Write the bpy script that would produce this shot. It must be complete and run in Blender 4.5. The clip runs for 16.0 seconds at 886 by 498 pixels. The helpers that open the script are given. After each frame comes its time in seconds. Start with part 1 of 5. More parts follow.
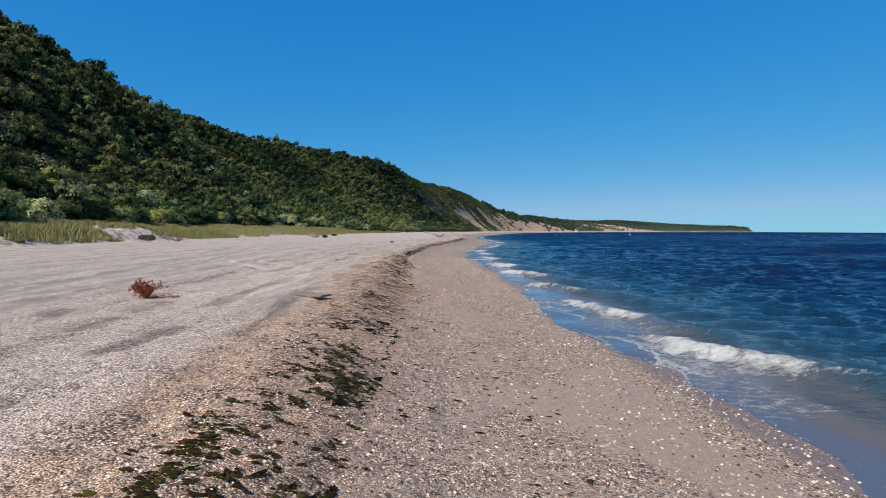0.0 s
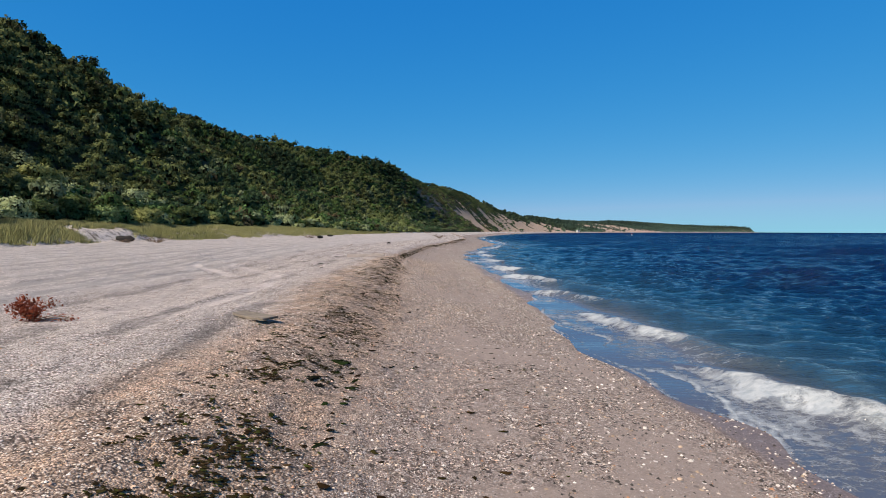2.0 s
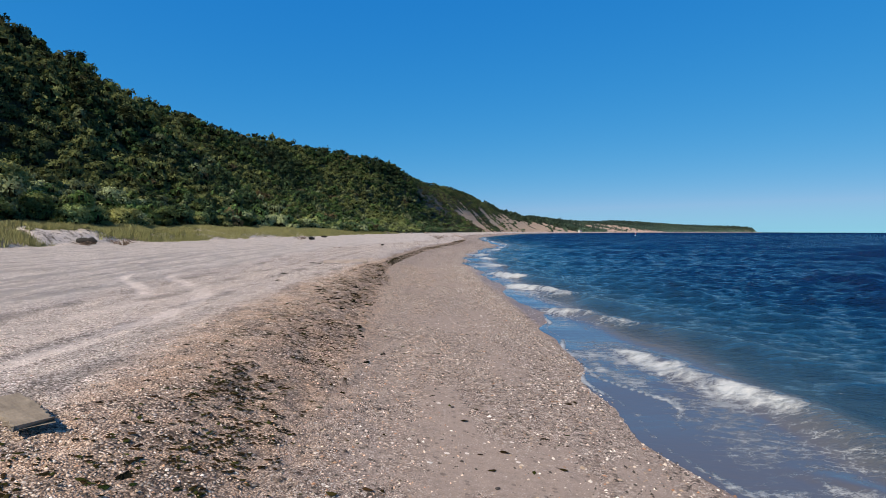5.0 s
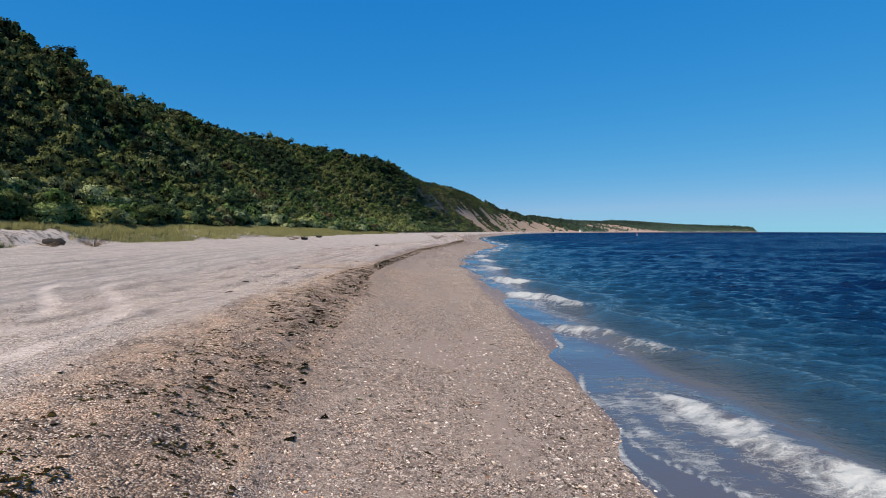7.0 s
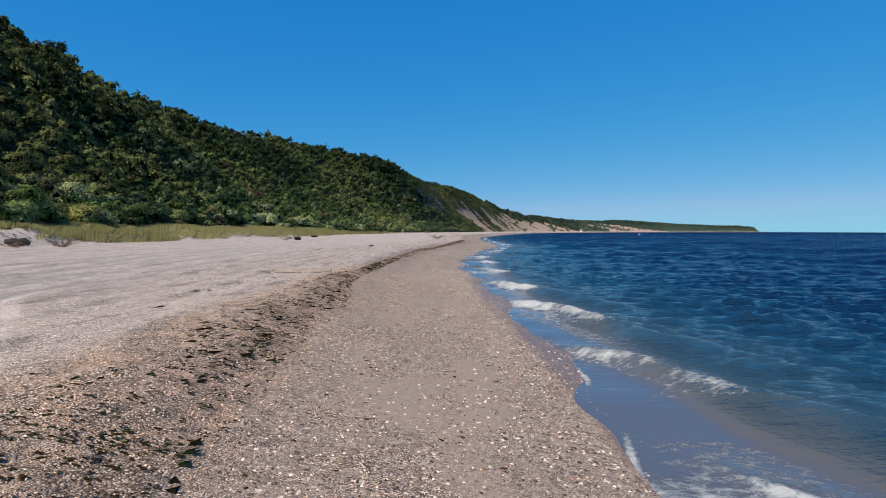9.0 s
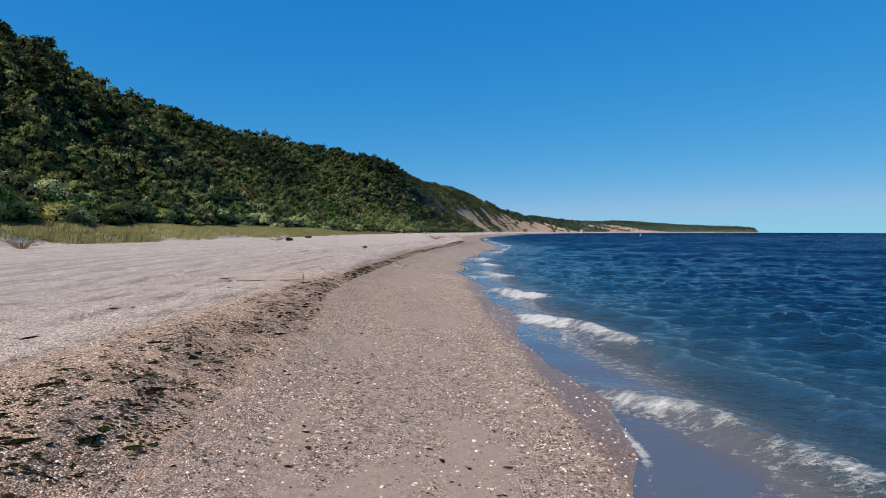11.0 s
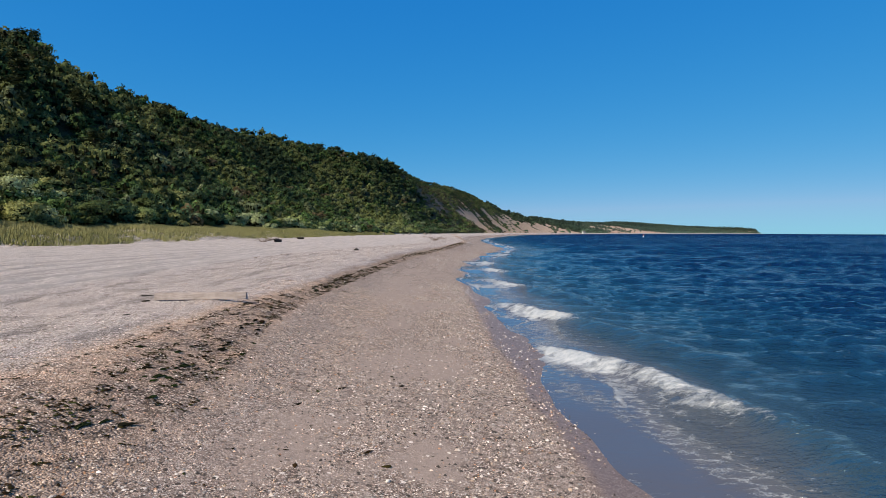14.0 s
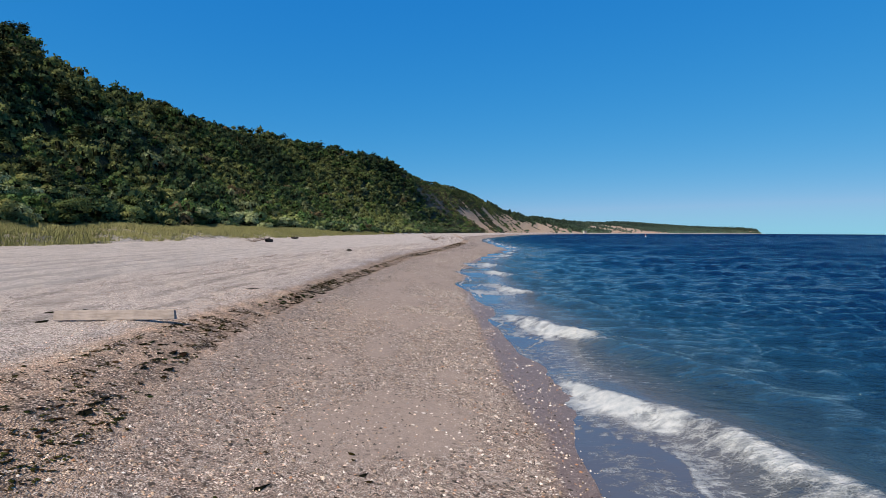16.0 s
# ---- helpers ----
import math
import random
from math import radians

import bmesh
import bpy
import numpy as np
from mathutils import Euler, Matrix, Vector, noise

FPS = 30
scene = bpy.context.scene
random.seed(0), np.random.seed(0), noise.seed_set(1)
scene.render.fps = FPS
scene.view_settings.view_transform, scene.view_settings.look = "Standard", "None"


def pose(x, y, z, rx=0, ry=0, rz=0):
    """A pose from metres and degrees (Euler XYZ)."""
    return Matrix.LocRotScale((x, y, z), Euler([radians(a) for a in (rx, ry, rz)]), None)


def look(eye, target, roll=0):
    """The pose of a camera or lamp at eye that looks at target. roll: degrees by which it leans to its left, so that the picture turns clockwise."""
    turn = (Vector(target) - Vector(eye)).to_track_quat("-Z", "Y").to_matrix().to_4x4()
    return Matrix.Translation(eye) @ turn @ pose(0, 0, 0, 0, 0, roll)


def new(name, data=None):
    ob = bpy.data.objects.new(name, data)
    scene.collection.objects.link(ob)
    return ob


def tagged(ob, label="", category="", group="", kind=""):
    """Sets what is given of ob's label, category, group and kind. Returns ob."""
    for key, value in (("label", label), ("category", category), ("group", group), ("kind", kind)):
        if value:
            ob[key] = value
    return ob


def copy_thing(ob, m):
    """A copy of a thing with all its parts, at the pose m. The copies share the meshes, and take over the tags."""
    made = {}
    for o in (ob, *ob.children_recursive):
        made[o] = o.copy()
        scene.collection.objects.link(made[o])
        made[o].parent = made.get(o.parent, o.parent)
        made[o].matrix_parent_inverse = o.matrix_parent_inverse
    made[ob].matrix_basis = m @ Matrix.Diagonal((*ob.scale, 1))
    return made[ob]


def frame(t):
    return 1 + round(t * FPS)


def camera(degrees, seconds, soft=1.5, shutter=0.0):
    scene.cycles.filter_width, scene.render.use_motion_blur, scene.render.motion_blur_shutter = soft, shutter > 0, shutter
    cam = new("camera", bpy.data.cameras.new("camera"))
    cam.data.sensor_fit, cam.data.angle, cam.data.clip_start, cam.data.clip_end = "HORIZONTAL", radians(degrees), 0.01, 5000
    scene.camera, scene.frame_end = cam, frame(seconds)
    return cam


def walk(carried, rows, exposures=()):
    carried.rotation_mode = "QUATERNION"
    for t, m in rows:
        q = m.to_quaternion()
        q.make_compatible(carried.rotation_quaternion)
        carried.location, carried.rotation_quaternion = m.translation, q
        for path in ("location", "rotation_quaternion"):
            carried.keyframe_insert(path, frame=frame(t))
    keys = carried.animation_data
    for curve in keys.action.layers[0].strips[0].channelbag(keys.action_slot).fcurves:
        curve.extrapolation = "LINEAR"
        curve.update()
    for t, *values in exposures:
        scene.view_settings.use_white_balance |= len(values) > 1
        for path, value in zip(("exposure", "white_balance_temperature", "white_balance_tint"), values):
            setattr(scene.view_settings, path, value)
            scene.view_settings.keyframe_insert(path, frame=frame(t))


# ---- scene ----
cam = camera(73.0, 16.0, soft=0.8)
PATH = [
    (0.0, (-0.412, -1.044, 2.966), (-0.394, 18.946, 2.342), 0.26),
    (0.5, (-0.328, -0.043, 2.969), (-0.323, 19.948, 2.352), 0.24),
    (1.0, (-0.254, 0.965, 2.958), (-0.260, 20.955, 2.342), 0.23),
    (1.5, (-0.205, 1.973, 2.947), (-0.222, 21.964, 2.338), 0.23),
    (2.0, (-0.142, 2.975, 2.939), (-0.158, 22.966, 2.335), 0.22),
    (2.5, (-0.072, 3.981, 2.934), (-0.100, 23.972, 2.333), 0.21),
    (3.0, (0.004, 4.978, 2.942), (-0.034, 24.969, 2.337), 0.20),
    (3.5, (0.083, 5.938, 2.935), (0.033, 25.929, 2.336), 0.20),
    (4.0, (0.155, 6.874, 2.966), (0.099, 26.865, 2.368), 0.19),
    (6.5, (0.622, 11.754, 3.089), (0.542, 31.745, 2.482), 0.19),
    (7.0, (0.712, 12.716, 3.084), (0.627, 32.706, 2.474), 0.19),
    (7.5, (0.787, 13.680, 3.072), (0.693, 33.671, 2.457), 0.19),
    (8.0, (0.854, 14.662, 3.076), (0.753, 34.652, 2.461), 0.19),
    (8.5, (0.899, 15.644, 3.057), (0.786, 35.634, 2.443), 0.19),
    (9.0, (0.949, 16.649, 3.039), (0.837, 36.639, 2.425), 0.20),
    (11.5, (1.186, 21.778, 3.021), (1.074, 41.769, 2.427), 0.23),
    (12.0, (1.217, 22.738, 3.009), (1.102, 42.729, 2.421), 0.24),
    (12.5, (1.244, 23.696, 3.014), (1.136, 43.687, 2.437), 0.25),
    (13.0, (1.267, 24.641, 3.012), (1.160, 44.632, 2.434), 0.26),
    (13.5, (1.278, 25.606, 3.028), (1.151, 45.598, 2.458), 0.28),
    (14.0, (1.288, 26.596, 3.062), (1.158, 46.587, 2.489), 0.29),
    (14.5, (1.315, 27.550, 3.109), (1.181, 47.541, 2.532), 0.30),
    (15.0, (1.341, 28.505, 3.105), (1.203, 48.496, 2.525), 0.32),
    (15.5, (1.372, 29.498, 3.078), (1.228, 49.489, 2.498), 0.33),
    (16.0, (1.418, 30.511, 3.040), (1.269, 50.502, 2.457), 0.35),
]
walk(cam, [(t, look(eye, target, roll)) for t, eye, target, roll in PATH])

# ---- sky and sun ----
SUN_ELEVATION = radians(45)
SUN_BEARING = radians(231)  # clockwise from +y, seen from above
world = bpy.data.worlds.new("sky")
world.use_nodes = True
scene.world = world
wn = world.node_tree.nodes
sky = wn.new("ShaderNodeTexSky")
sky.sky_type = "NISHITA"
sky.sun_disc = False
sky.sun_elevation = SUN_ELEVATION
sky.sun_rotation = SUN_BEARING
sky.altitude = 0
sky.air_density = 0.6
sky.dust_density = 0.0
sky.ozone_density = 3.0
# the clear, deep blue of a dry day: each colour of the sky by its own power
split, joined = wn.new("ShaderNodeSeparateColor"), wn.new("ShaderNodeCombineColor")
wl = world.node_tree.links
wl.new(sky.outputs["Color"], split.inputs[0])
for n, (gain, power) in enumerate(((0.675, 1.48), (0.575, 0.532), (0.765, 0.21))):
    scaled, raised, back = (wn.new("ShaderNodeMath") for _ in range(3))
    scaled.operation, raised.operation, back.operation = "MULTIPLY", "POWER", "MULTIPLY"
    scaled.inputs[1].default_value, raised.inputs[1].default_value, back.inputs[1].default_value = 0.1, power, gain * 10
    wl.new(split.outputs[n], scaled.inputs[0])
    wl.new(scaled.outputs[0], raised.inputs[0])
    wl.new(raised.outputs[0], back.inputs[0])
    if n == 0:
        least = wn.new("ShaderNodeMath")
        least.operation = "MINIMUM"
        least.inputs[1].default_value = 2.7
        wl.new(back.outputs[0], least.inputs[0])
        back = least
    wl.new(back.outputs[0], joined.inputs[n])
wn["Background"].inputs["Strength"].default_value = 0.1
# towards the zenith it darkens as a plain clear sky does
height = wn.new("ShaderNodeMapRange")
height.interpolation_type = "SMOOTHSTEP"
height.inputs["From Min"].default_value, height.inputs["From Max"].default_value = 1.7, 2.7
wl.new(split.outputs[2], height.inputs["Value"])
whole = wn.new("ShaderNodeMix")
whole.data_type = "RGBA"
wl.new(height.outputs["Result"], whole.inputs[0])
wl.new(sky.outputs["Color"], whole.inputs[6])
wl.new(joined.outputs[0], whole.inputs[7])
wl.new(whole.outputs[2], wn["Background"].inputs["Color"])

sun_data = bpy.data.lights.new("sun", "SUN")
sun_data.energy = 5.0
sun_data.angle = radians(0.53)
sun_data.color = (1.0, 0.862, 0.675)
sun = new("sun", sun_data)
TO_SUN = Vector((math.sin(SUN_BEARING) * math.cos(SUN_ELEVATION), math.cos(SUN_BEARING) * math.cos(SUN_ELEVATION), math.sin(SUN_ELEVATION)))
sun.matrix_world = look((-40, -20, 60), Vector((-40, -20, 60)) - TO_SUN)
scene.view_settings.exposure = 0.0


# ---- arithmetic ----
def curve(points):
    """A smooth function through (x, y) points."""
    px, py = np.array(points, float).T
    slope = np.gradient(py, px)

    def at(x):
        x = np.asarray(x, float)
        n = np.clip(np.searchsorted(px, x) - 1, 0, len(px) - 2)
        h = px[n + 1] - px[n]
        t = np.clip((x - px[n]) / h, 0, 1)
        a, b = py[n], py[n + 1]
        return a + (b - a) * t * t * (3 - 2 * t) + h * (slope[n] * t * (1 - t) ** 2 - slope[n + 1] * t * t * (1 - t))

    return at


def step(a, b, x):
    t = np.clip((x - a) / (b - a), 0, 1)
    return t * t * (3 - 2 * t)


def lattice(i, j, seed):
    h = (i * 374761393 + j * 668265263 + seed * 2147483647).astype(np.int64) & 0xFFFFFFFF
    h = ((h ^ (h >> 13)) * 1274126177) & 0xFFFFFFFF
    h = ((h ^ (h >> 16)) * 2246822519) & 0xFFFFFFFF
    return ((h ^ (h >> 15)) & 0xFFFF) / 65535.0


def vnoise(x, y, seed=0):
    """Smooth noise, -1 to 1."""
    x, y = np.asarray(x, float), np.asarray(y, float)
    i, j = np.floor(x).astype(np.int64), np.floor(y).astype(np.int64)
    u, v = x - i, y - j
    u, v = u * u * (3 - 2 * u), v * v * (3 - 2 * v)
    a, b = lattice(i, j, seed), lattice(i + 1, j, seed)
    c, d = lattice(i, j + 1, seed), lattice(i + 1, j + 1, seed)
    return 2 * ((a * (1 - u) + b * u) * (1 - v) + (c * (1 - u) + d * u) * v) - 1


def fbm(x, y, octaves=4, seed=0):
    total, size = 0.0, 1.0
    for n in range(octaves):
        total = total + size * vnoise(x * 2.03**n + 17.3 * n, y * 2.03**n - 9.1 * n, seed + n)
        size *= 0.5
    return total / 1.6


# ---- meshes ----
def raw_mesh(name, verts, faces, floats=None, colours=None, smooth=False, normals=None):
    """A mesh from arrays; faces: (n, 3) or (n, 4). normals: how leaves on a rounded crown take the light."""
    verts, faces = np.asarray(verts, np.float32), np.asarray(faces, np.int32)
    me = bpy.data.meshes.new(name)
    me.vertices.add(len(verts))
    me.vertices.foreach_set("co", verts.ravel())
    k = faces.shape[1]
    me.loops.add(faces.size)
    me.loops.foreach_set("vertex_index", faces.ravel())
    me.polygons.add(len(faces))
    me.polygons.foreach_set("loop_start", np.arange(0, faces.size, k, dtype=np.int32))
    me.polygons.foreach_set("use_smooth", np.full(len(faces), smooth))
    me.update(calc_edges=True)
    if normals is not None:
        me.polygons.foreach_set("use_smooth", np.full(len(faces), True))
        me.attributes.new("custom_normal", "FLOAT_VECTOR", "POINT").data.foreach_set("vector", np.asarray(normals, np.float32).ravel())
    for key, value in (floats or {}).items():
        me.attributes.new(key, "FLOAT", "POINT").data.foreach_set("value", np.asarray(value, np.float32).ravel())
    for key, value in (colours or {}).items():
        rgba = np.c_[np.asarray(value, np.float32), np.ones(len(verts), np.float32)]
        me.attributes.new(key, "FLOAT_COLOR", "POINT").data.foreach_set("color", rgba.astype(np.float32).ravel())
    return me


def grid_faces(rows, cols):
    a = (np.arange(rows - 1)[:, None] * cols + np.arange(cols - 1)).ravel()
    return np.stack([a, a + 1, a + cols + 1, a + cols], 1)


def from_bm(name, bm):
    me = bpy.data.meshes.new(name)
    bm.normal_update()
    bm.to_mesh(me)
    bm.free()
    return me


def part(name, data, material, parent=None, label=""):
    """One mesh object, under a thing or a part."""
    me = from_bm(name, data) if isinstance(data, bmesh.types.BMesh) else data
    ob = new(name, me)
    if material and not me.materials:
        me.materials.append(material)
    if parent:
        ob.parent = parent
    return tagged(ob, label)


def spread(template, faces, place, turn, size, extra=None):
    """Many copies of one template (vertices, faces) as arrays: place (n, 3), turn about z (n), size (n, 3)."""
    n, k = len(place), len(template)
    c, s = np.cos(turn)[:, None], np.sin(turn)[:, None]
    v = template[None] * size[:, None]
    x, y = v[..., 0] * c - v[..., 1] * s, v[..., 0] * s + v[..., 1] * c
    verts = np.stack([x + place[:, :1], y + place[:, 1:2], v[..., 2] + place[:, 2:3]], -1).reshape(-1, 3)
    return verts, (faces[None] + (np.arange(n) * k)[:, None, None]).reshape(-1, faces.shape[1])


# ---- materials ----
def material(name):
    m = bpy.data.materials.new(name)
    m.use_nodes = True
    nt = m.node_tree
    return m, nt, nt.nodes["Principled BSDF"]


def node(nt, kind, **values):
    n = nt.nodes.new(kind)
    for key, value in values.items():
        if key in n.inputs:
            n.inputs[key].default_value = value
    return n


def link(nt, a, b):
    nt.links.new(a, b)


def noise_node(nt, scale, detail=4.0, rough=0.55, vector=None):
    n = node(nt, "ShaderNodeTexNoise", Scale=scale, Detail=detail, Roughness=rough)
    if vector is not None:
        link(nt, vector, n.inputs["Vector"])
    return n


def voronoi(nt, scale, vector, feature="F1"):
    n = node(nt, "ShaderNodeTexVoronoi", Scale=scale)
    n.feature = feature
    link(nt, vector, n.inputs["Vector"])
    return n


def ramp(nt, fac, stops, interpolation="LINEAR"):
    n = nt.nodes.new("ShaderNodeValToRGB")
    n.color_ramp.interpolation = interpolation
    while len(n.color_ramp.elements) < len(stops):
        n.color_ramp.elements.new(0.5)
    for e, (at, colour) in zip(n.color_ramp.elements, stops):
        e.position = at
        e.color = (*colour, 1) if len(colour) == 3 else colour
    link(nt, fac, n.inputs["Fac"])
    return n


def grey(a, b):
    return [(a[0], (a[1],) * 3), (b[0], (b[1],) * 3)]


def mix(nt, fac, a, b, blend="MIX"):
    n = nt.nodes.new("ShaderNodeMix")
    n.data_type, n.blend_type = "RGBA", blend
    for value, slot in ((fac, n.inputs[0]), (a, n.inputs[6]), (b, n.inputs[7])):
        if isinstance(value, (int, float)):
            slot.default_value = value
        elif isinstance(value, tuple):
            slot.default_value = (*value, 1)
        else:
            link(nt, value, slot)
    return n.outputs[2]


def calc(nt, op, a, b=0.0, clamp=False):
    n = nt.nodes.new("ShaderNodeMath")
    n.operation, n.use_clamp = op, clamp
    for value, slot in ((a, n.inputs[0]), (b, n.inputs[1])):
        if isinstance(value, (int, float)):
            slot.default_value = value
        else:
            link(nt, value, slot)
    return n.outputs[0]


def attribute(nt, name):
    n = nt.nodes.new("ShaderNodeAttribute")
    n.attribute_name = name
    return n


def bump(nt, bsdf, height, strength=0.5, distance=0.02):
    n = node(nt, "ShaderNodeBump", Strength=strength, Distance=distance)
    link(nt, height, n.inputs["Height"])
    link(nt, n.outputs[0], bsdf.inputs["Normal"])
    return n


def sand_material():
    """Shell gravel on the berm, damp pebbly sand below it, a wet edge by the water."""
    m, nt, bsdf = material("shell_sand")
    pos = nt.nodes.new("ShaderNodeNewGeometry").outputs["Position"]
    damp, wet, wrack, silt, bench = (attribute(nt, a).outputs["Fac"] for a in ("damp", "wet", "wrack", "silt", "bench"))
    rut, pale = attribute(nt, "rut").outputs["Fac"], attribute(nt, "pale").outputs["Fac"]
    patch = noise_node(nt, 1.6, 6, 0.62, pos).outputs["Fac"]
    fine = noise_node(nt, 140.0, 3, 0.6, pos).outputs["Fac"]
    cell_a, cell_b, cell_c = voronoi(nt, 36.0, pos), voronoi(nt, 54.0, pos), voronoi(nt, 95.0, pos)
    shell = [(0.0, (0.10, 0.075, 0.06)), (0.12, (0.30, 0.23, 0.20)), (0.26, (0.66, 0.545, 0.50)), (0.48, (0.90, 0.78, 0.73)), (0.85, (0.96, 0.90, 0.865))]
    gravel = [(0.0, (0.035, 0.028, 0.025)), (0.16, (0.10, 0.075, 0.062)), (0.34, (0.37, 0.270, 0.222)), (0.72, (0.56, 0.425, 0.352)), (0.88, (0.90, 0.82, 0.75))]

    def cells(cell, stops, gap_shade, near, far, most):
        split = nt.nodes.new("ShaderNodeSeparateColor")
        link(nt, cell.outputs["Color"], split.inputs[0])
        # dark sand and painted-in shade between grains, growing towards each cell's edge
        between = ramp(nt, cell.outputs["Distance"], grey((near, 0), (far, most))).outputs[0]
        return mix(nt, between, ramp(nt, split.outputs[0], stops).outputs[0], gap_shade)

    mottle = ramp(nt, patch, grey((0.44, 0), (0.56, 1))).outputs[0]
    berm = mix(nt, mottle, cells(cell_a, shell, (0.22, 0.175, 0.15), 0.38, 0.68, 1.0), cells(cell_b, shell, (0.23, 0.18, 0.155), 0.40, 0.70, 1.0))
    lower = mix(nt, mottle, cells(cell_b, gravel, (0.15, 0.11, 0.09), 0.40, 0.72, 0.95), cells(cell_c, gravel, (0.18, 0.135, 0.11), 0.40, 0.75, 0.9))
    bare = calc(nt, "MULTIPLY", attribute(nt, "smooth_sand").outputs["Fac"], ramp(nt, cell_b.outputs["Distance"], grey((0.1, 0.45), (0.5, 0.9))).outputs[0])
    lower = mix(nt, bare, lower, mix(nt, fine, (0.275, 0.212, 0.178), (0.435, 0.348, 0.302)))
    flecks = ramp(nt, noise_node(nt, 9.0, 6, 0.78, pos).outputs["Fac"], [(0.36, (0.36,) * 3), (0.50, (0.97,) * 3), (0.64, (1.32,) * 3)]).outputs[0]
    berm, lower = mix(nt, 0.6, berm, flecks, "MULTIPLY"), mix(nt, calc(nt, "SUBTRACT", 0.85, calc(nt, "MULTIPLY", bare, 0.75)), lower, flecks, "MULTIPLY")
    berm = mix(nt, silt, berm, mix(nt, calc(nt, "ADD", calc(nt, "MULTIPLY", fine, 0.5), calc(nt, "MULTIPLY", noise_node(nt, 9.0, 5, 0.7, pos).outputs["Fac"], 0.5)), (0.30, 0.265, 0.25), (0.86, 0.78, 0.745)))
    berm = mix(nt, calc(nt, "MULTIPLY", silt, 0.6), berm, mix(nt, 1.0, berm, flecks, "MULTIPLY"))
    lines = node(nt, "ShaderNodeMapping")
    lines.inputs["Scale"].default_value = (2.6, 0.35, 1.0)
    link(nt, pos, lines.inputs["Vector"])
    swept = ramp(nt, noise_node(nt, 1.5, 6, 0.72, lines.outputs[0]).outputs["Fac"], [(0.36, (0.55,) * 3), (0.5, (0.95,) * 3), (0.64, (1.2,) * 3)]).outputs[0]
    berm = mix(nt, calc(nt, "MULTIPLY", silt, 0.75), berm, mix(nt, 1.0, berm, swept, "MULTIPLY"))
    drawn = node(nt, "ShaderNodeMapping")
    drawn.inputs["Scale"].default_value = (1.5, 0.2, 1.0)
    link(nt, pos, drawn.inputs["Vector"])
    streak = noise_node(nt, 1.0, 3, 0.5, drawn.outputs[0]).outputs["Fac"]
    dark_gravel = cells(cell_a, [(0.0, (0.04, 0.035, 0.032)), (0.55, (0.14, 0.12, 0.11)), (0.92, (0.45, 0.41, 0.39))], (0.07, 0.06, 0.056), 0.38, 0.7, 0.95)
    pocket = noise_node(nt, 2.6, 5, 0.68, drawn.outputs[0]).outputs["Fac"]
    berm = mix(nt, ramp(nt, streak, grey((0.54, 0), (0.62, 0.22))).outputs[0], berm, dark_gravel)
    berm = mix(nt, ramp(nt, pocket, grey((0.58, 0), (0.68, 0.35))).outputs[0], berm, dark_gravel)
    berm = mix(nt, calc(nt, "MULTIPLY", calc(nt, "MULTIPLY", attribute(nt, "furrow").outputs["Fac"], 0.9), ramp(nt, noise_node(nt, 14.0, 3, 0.7, pos).outputs["Fac"], grey((0.42, 0.45), (0.54, 1))).outputs[0]), berm, dark_gravel)
    berm = mix(nt, calc(nt, "MULTIPLY", rut, 0.9), berm, mix(nt, patch, (0.30, 0.27, 0.26), (0.46, 0.415, 0.395)))
    berm = mix(nt, calc(nt, "MULTIPLY", pale, 0.38), berm, mix(nt, patch, (0.66, 0.58, 0.55), (0.84, 0.75, 0.715)))
    dots = voronoi(nt, 8.5, pos)
    apart = nt.nodes.new("ShaderNodeSeparateColor")
    link(nt, dots.outputs["Color"], apart.inputs[0])
    small_dot = calc(nt, "ADD", 0.08, calc(nt, "MULTIPLY", apart.outputs[2], 0.24))
    inside = calc(nt, "LESS_THAN", dots.outputs["Distance"], small_dot)
    dark_dot = calc(nt, "MULTIPLY", inside, calc(nt, "GREATER_THAN", apart.outputs[0], 0.62))
    pale_dot = calc(nt, "MULTIPLY", inside, calc(nt, "LESS_THAN", apart.outputs[0], 0.08))
    lower = mix(nt, calc(nt, "MULTIPLY", dark_dot, calc(nt, "SUBTRACT", 0.9, calc(nt, "MULTIPLY", bare, 0.6))), lower, (0.055, 0.043, 0.036))
    lower = mix(nt, calc(nt, "MULTIPLY", pale_dot, 0.9), lower, (0.80, 0.72, 0.65))
    berm = mix(nt, calc(nt, "MULTIPLY", calc(nt, "MULTIPLY", dark_dot, calc(nt, "SUBTRACT", 1.0, silt)), 0.8), berm, (0.12, 0.10, 0.09))
    rusty = mix(nt, mottle, cells(cell_a, gravel, (0.10, 0.07, 0.055), 0.38, 0.7, 1.0), cells(cell_b, [(0.0, (0.20, 0.12, 0.085)), (0.26, (0.62, 0.43, 0.32)), (0.75, (0.88, 0.69, 0.56))], (0.2, 0.14, 0.11), 0.4, 0.7, 1.0))
    rusty = mix(nt, 0.15, mix(nt, 0.6, rusty, flecks, "MULTIPLY"), berm)
    rusty = mix(nt, 1.0, rusty, (1.05, 0.975, 0.88), "MULTIPLY")
    edge = calc(nt, "ADD", damp, calc(nt, "MULTIPLY", calc(nt, "SUBTRACT", patch, 0.5), 0.9))
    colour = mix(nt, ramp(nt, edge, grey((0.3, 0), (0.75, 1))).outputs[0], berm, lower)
    colour = mix(nt, calc(nt, "MULTIPLY", wrack, 0.92), colour, rusty)
    speck = nt.nodes.new("ShaderNodeSeparateColor")
    link(nt, cell_a.outputs["Color"], speck.inputs[0])
    bits = ramp(nt, speck.outputs[1], grey((0.34, 1), (0.42, 0))).outputs[0]
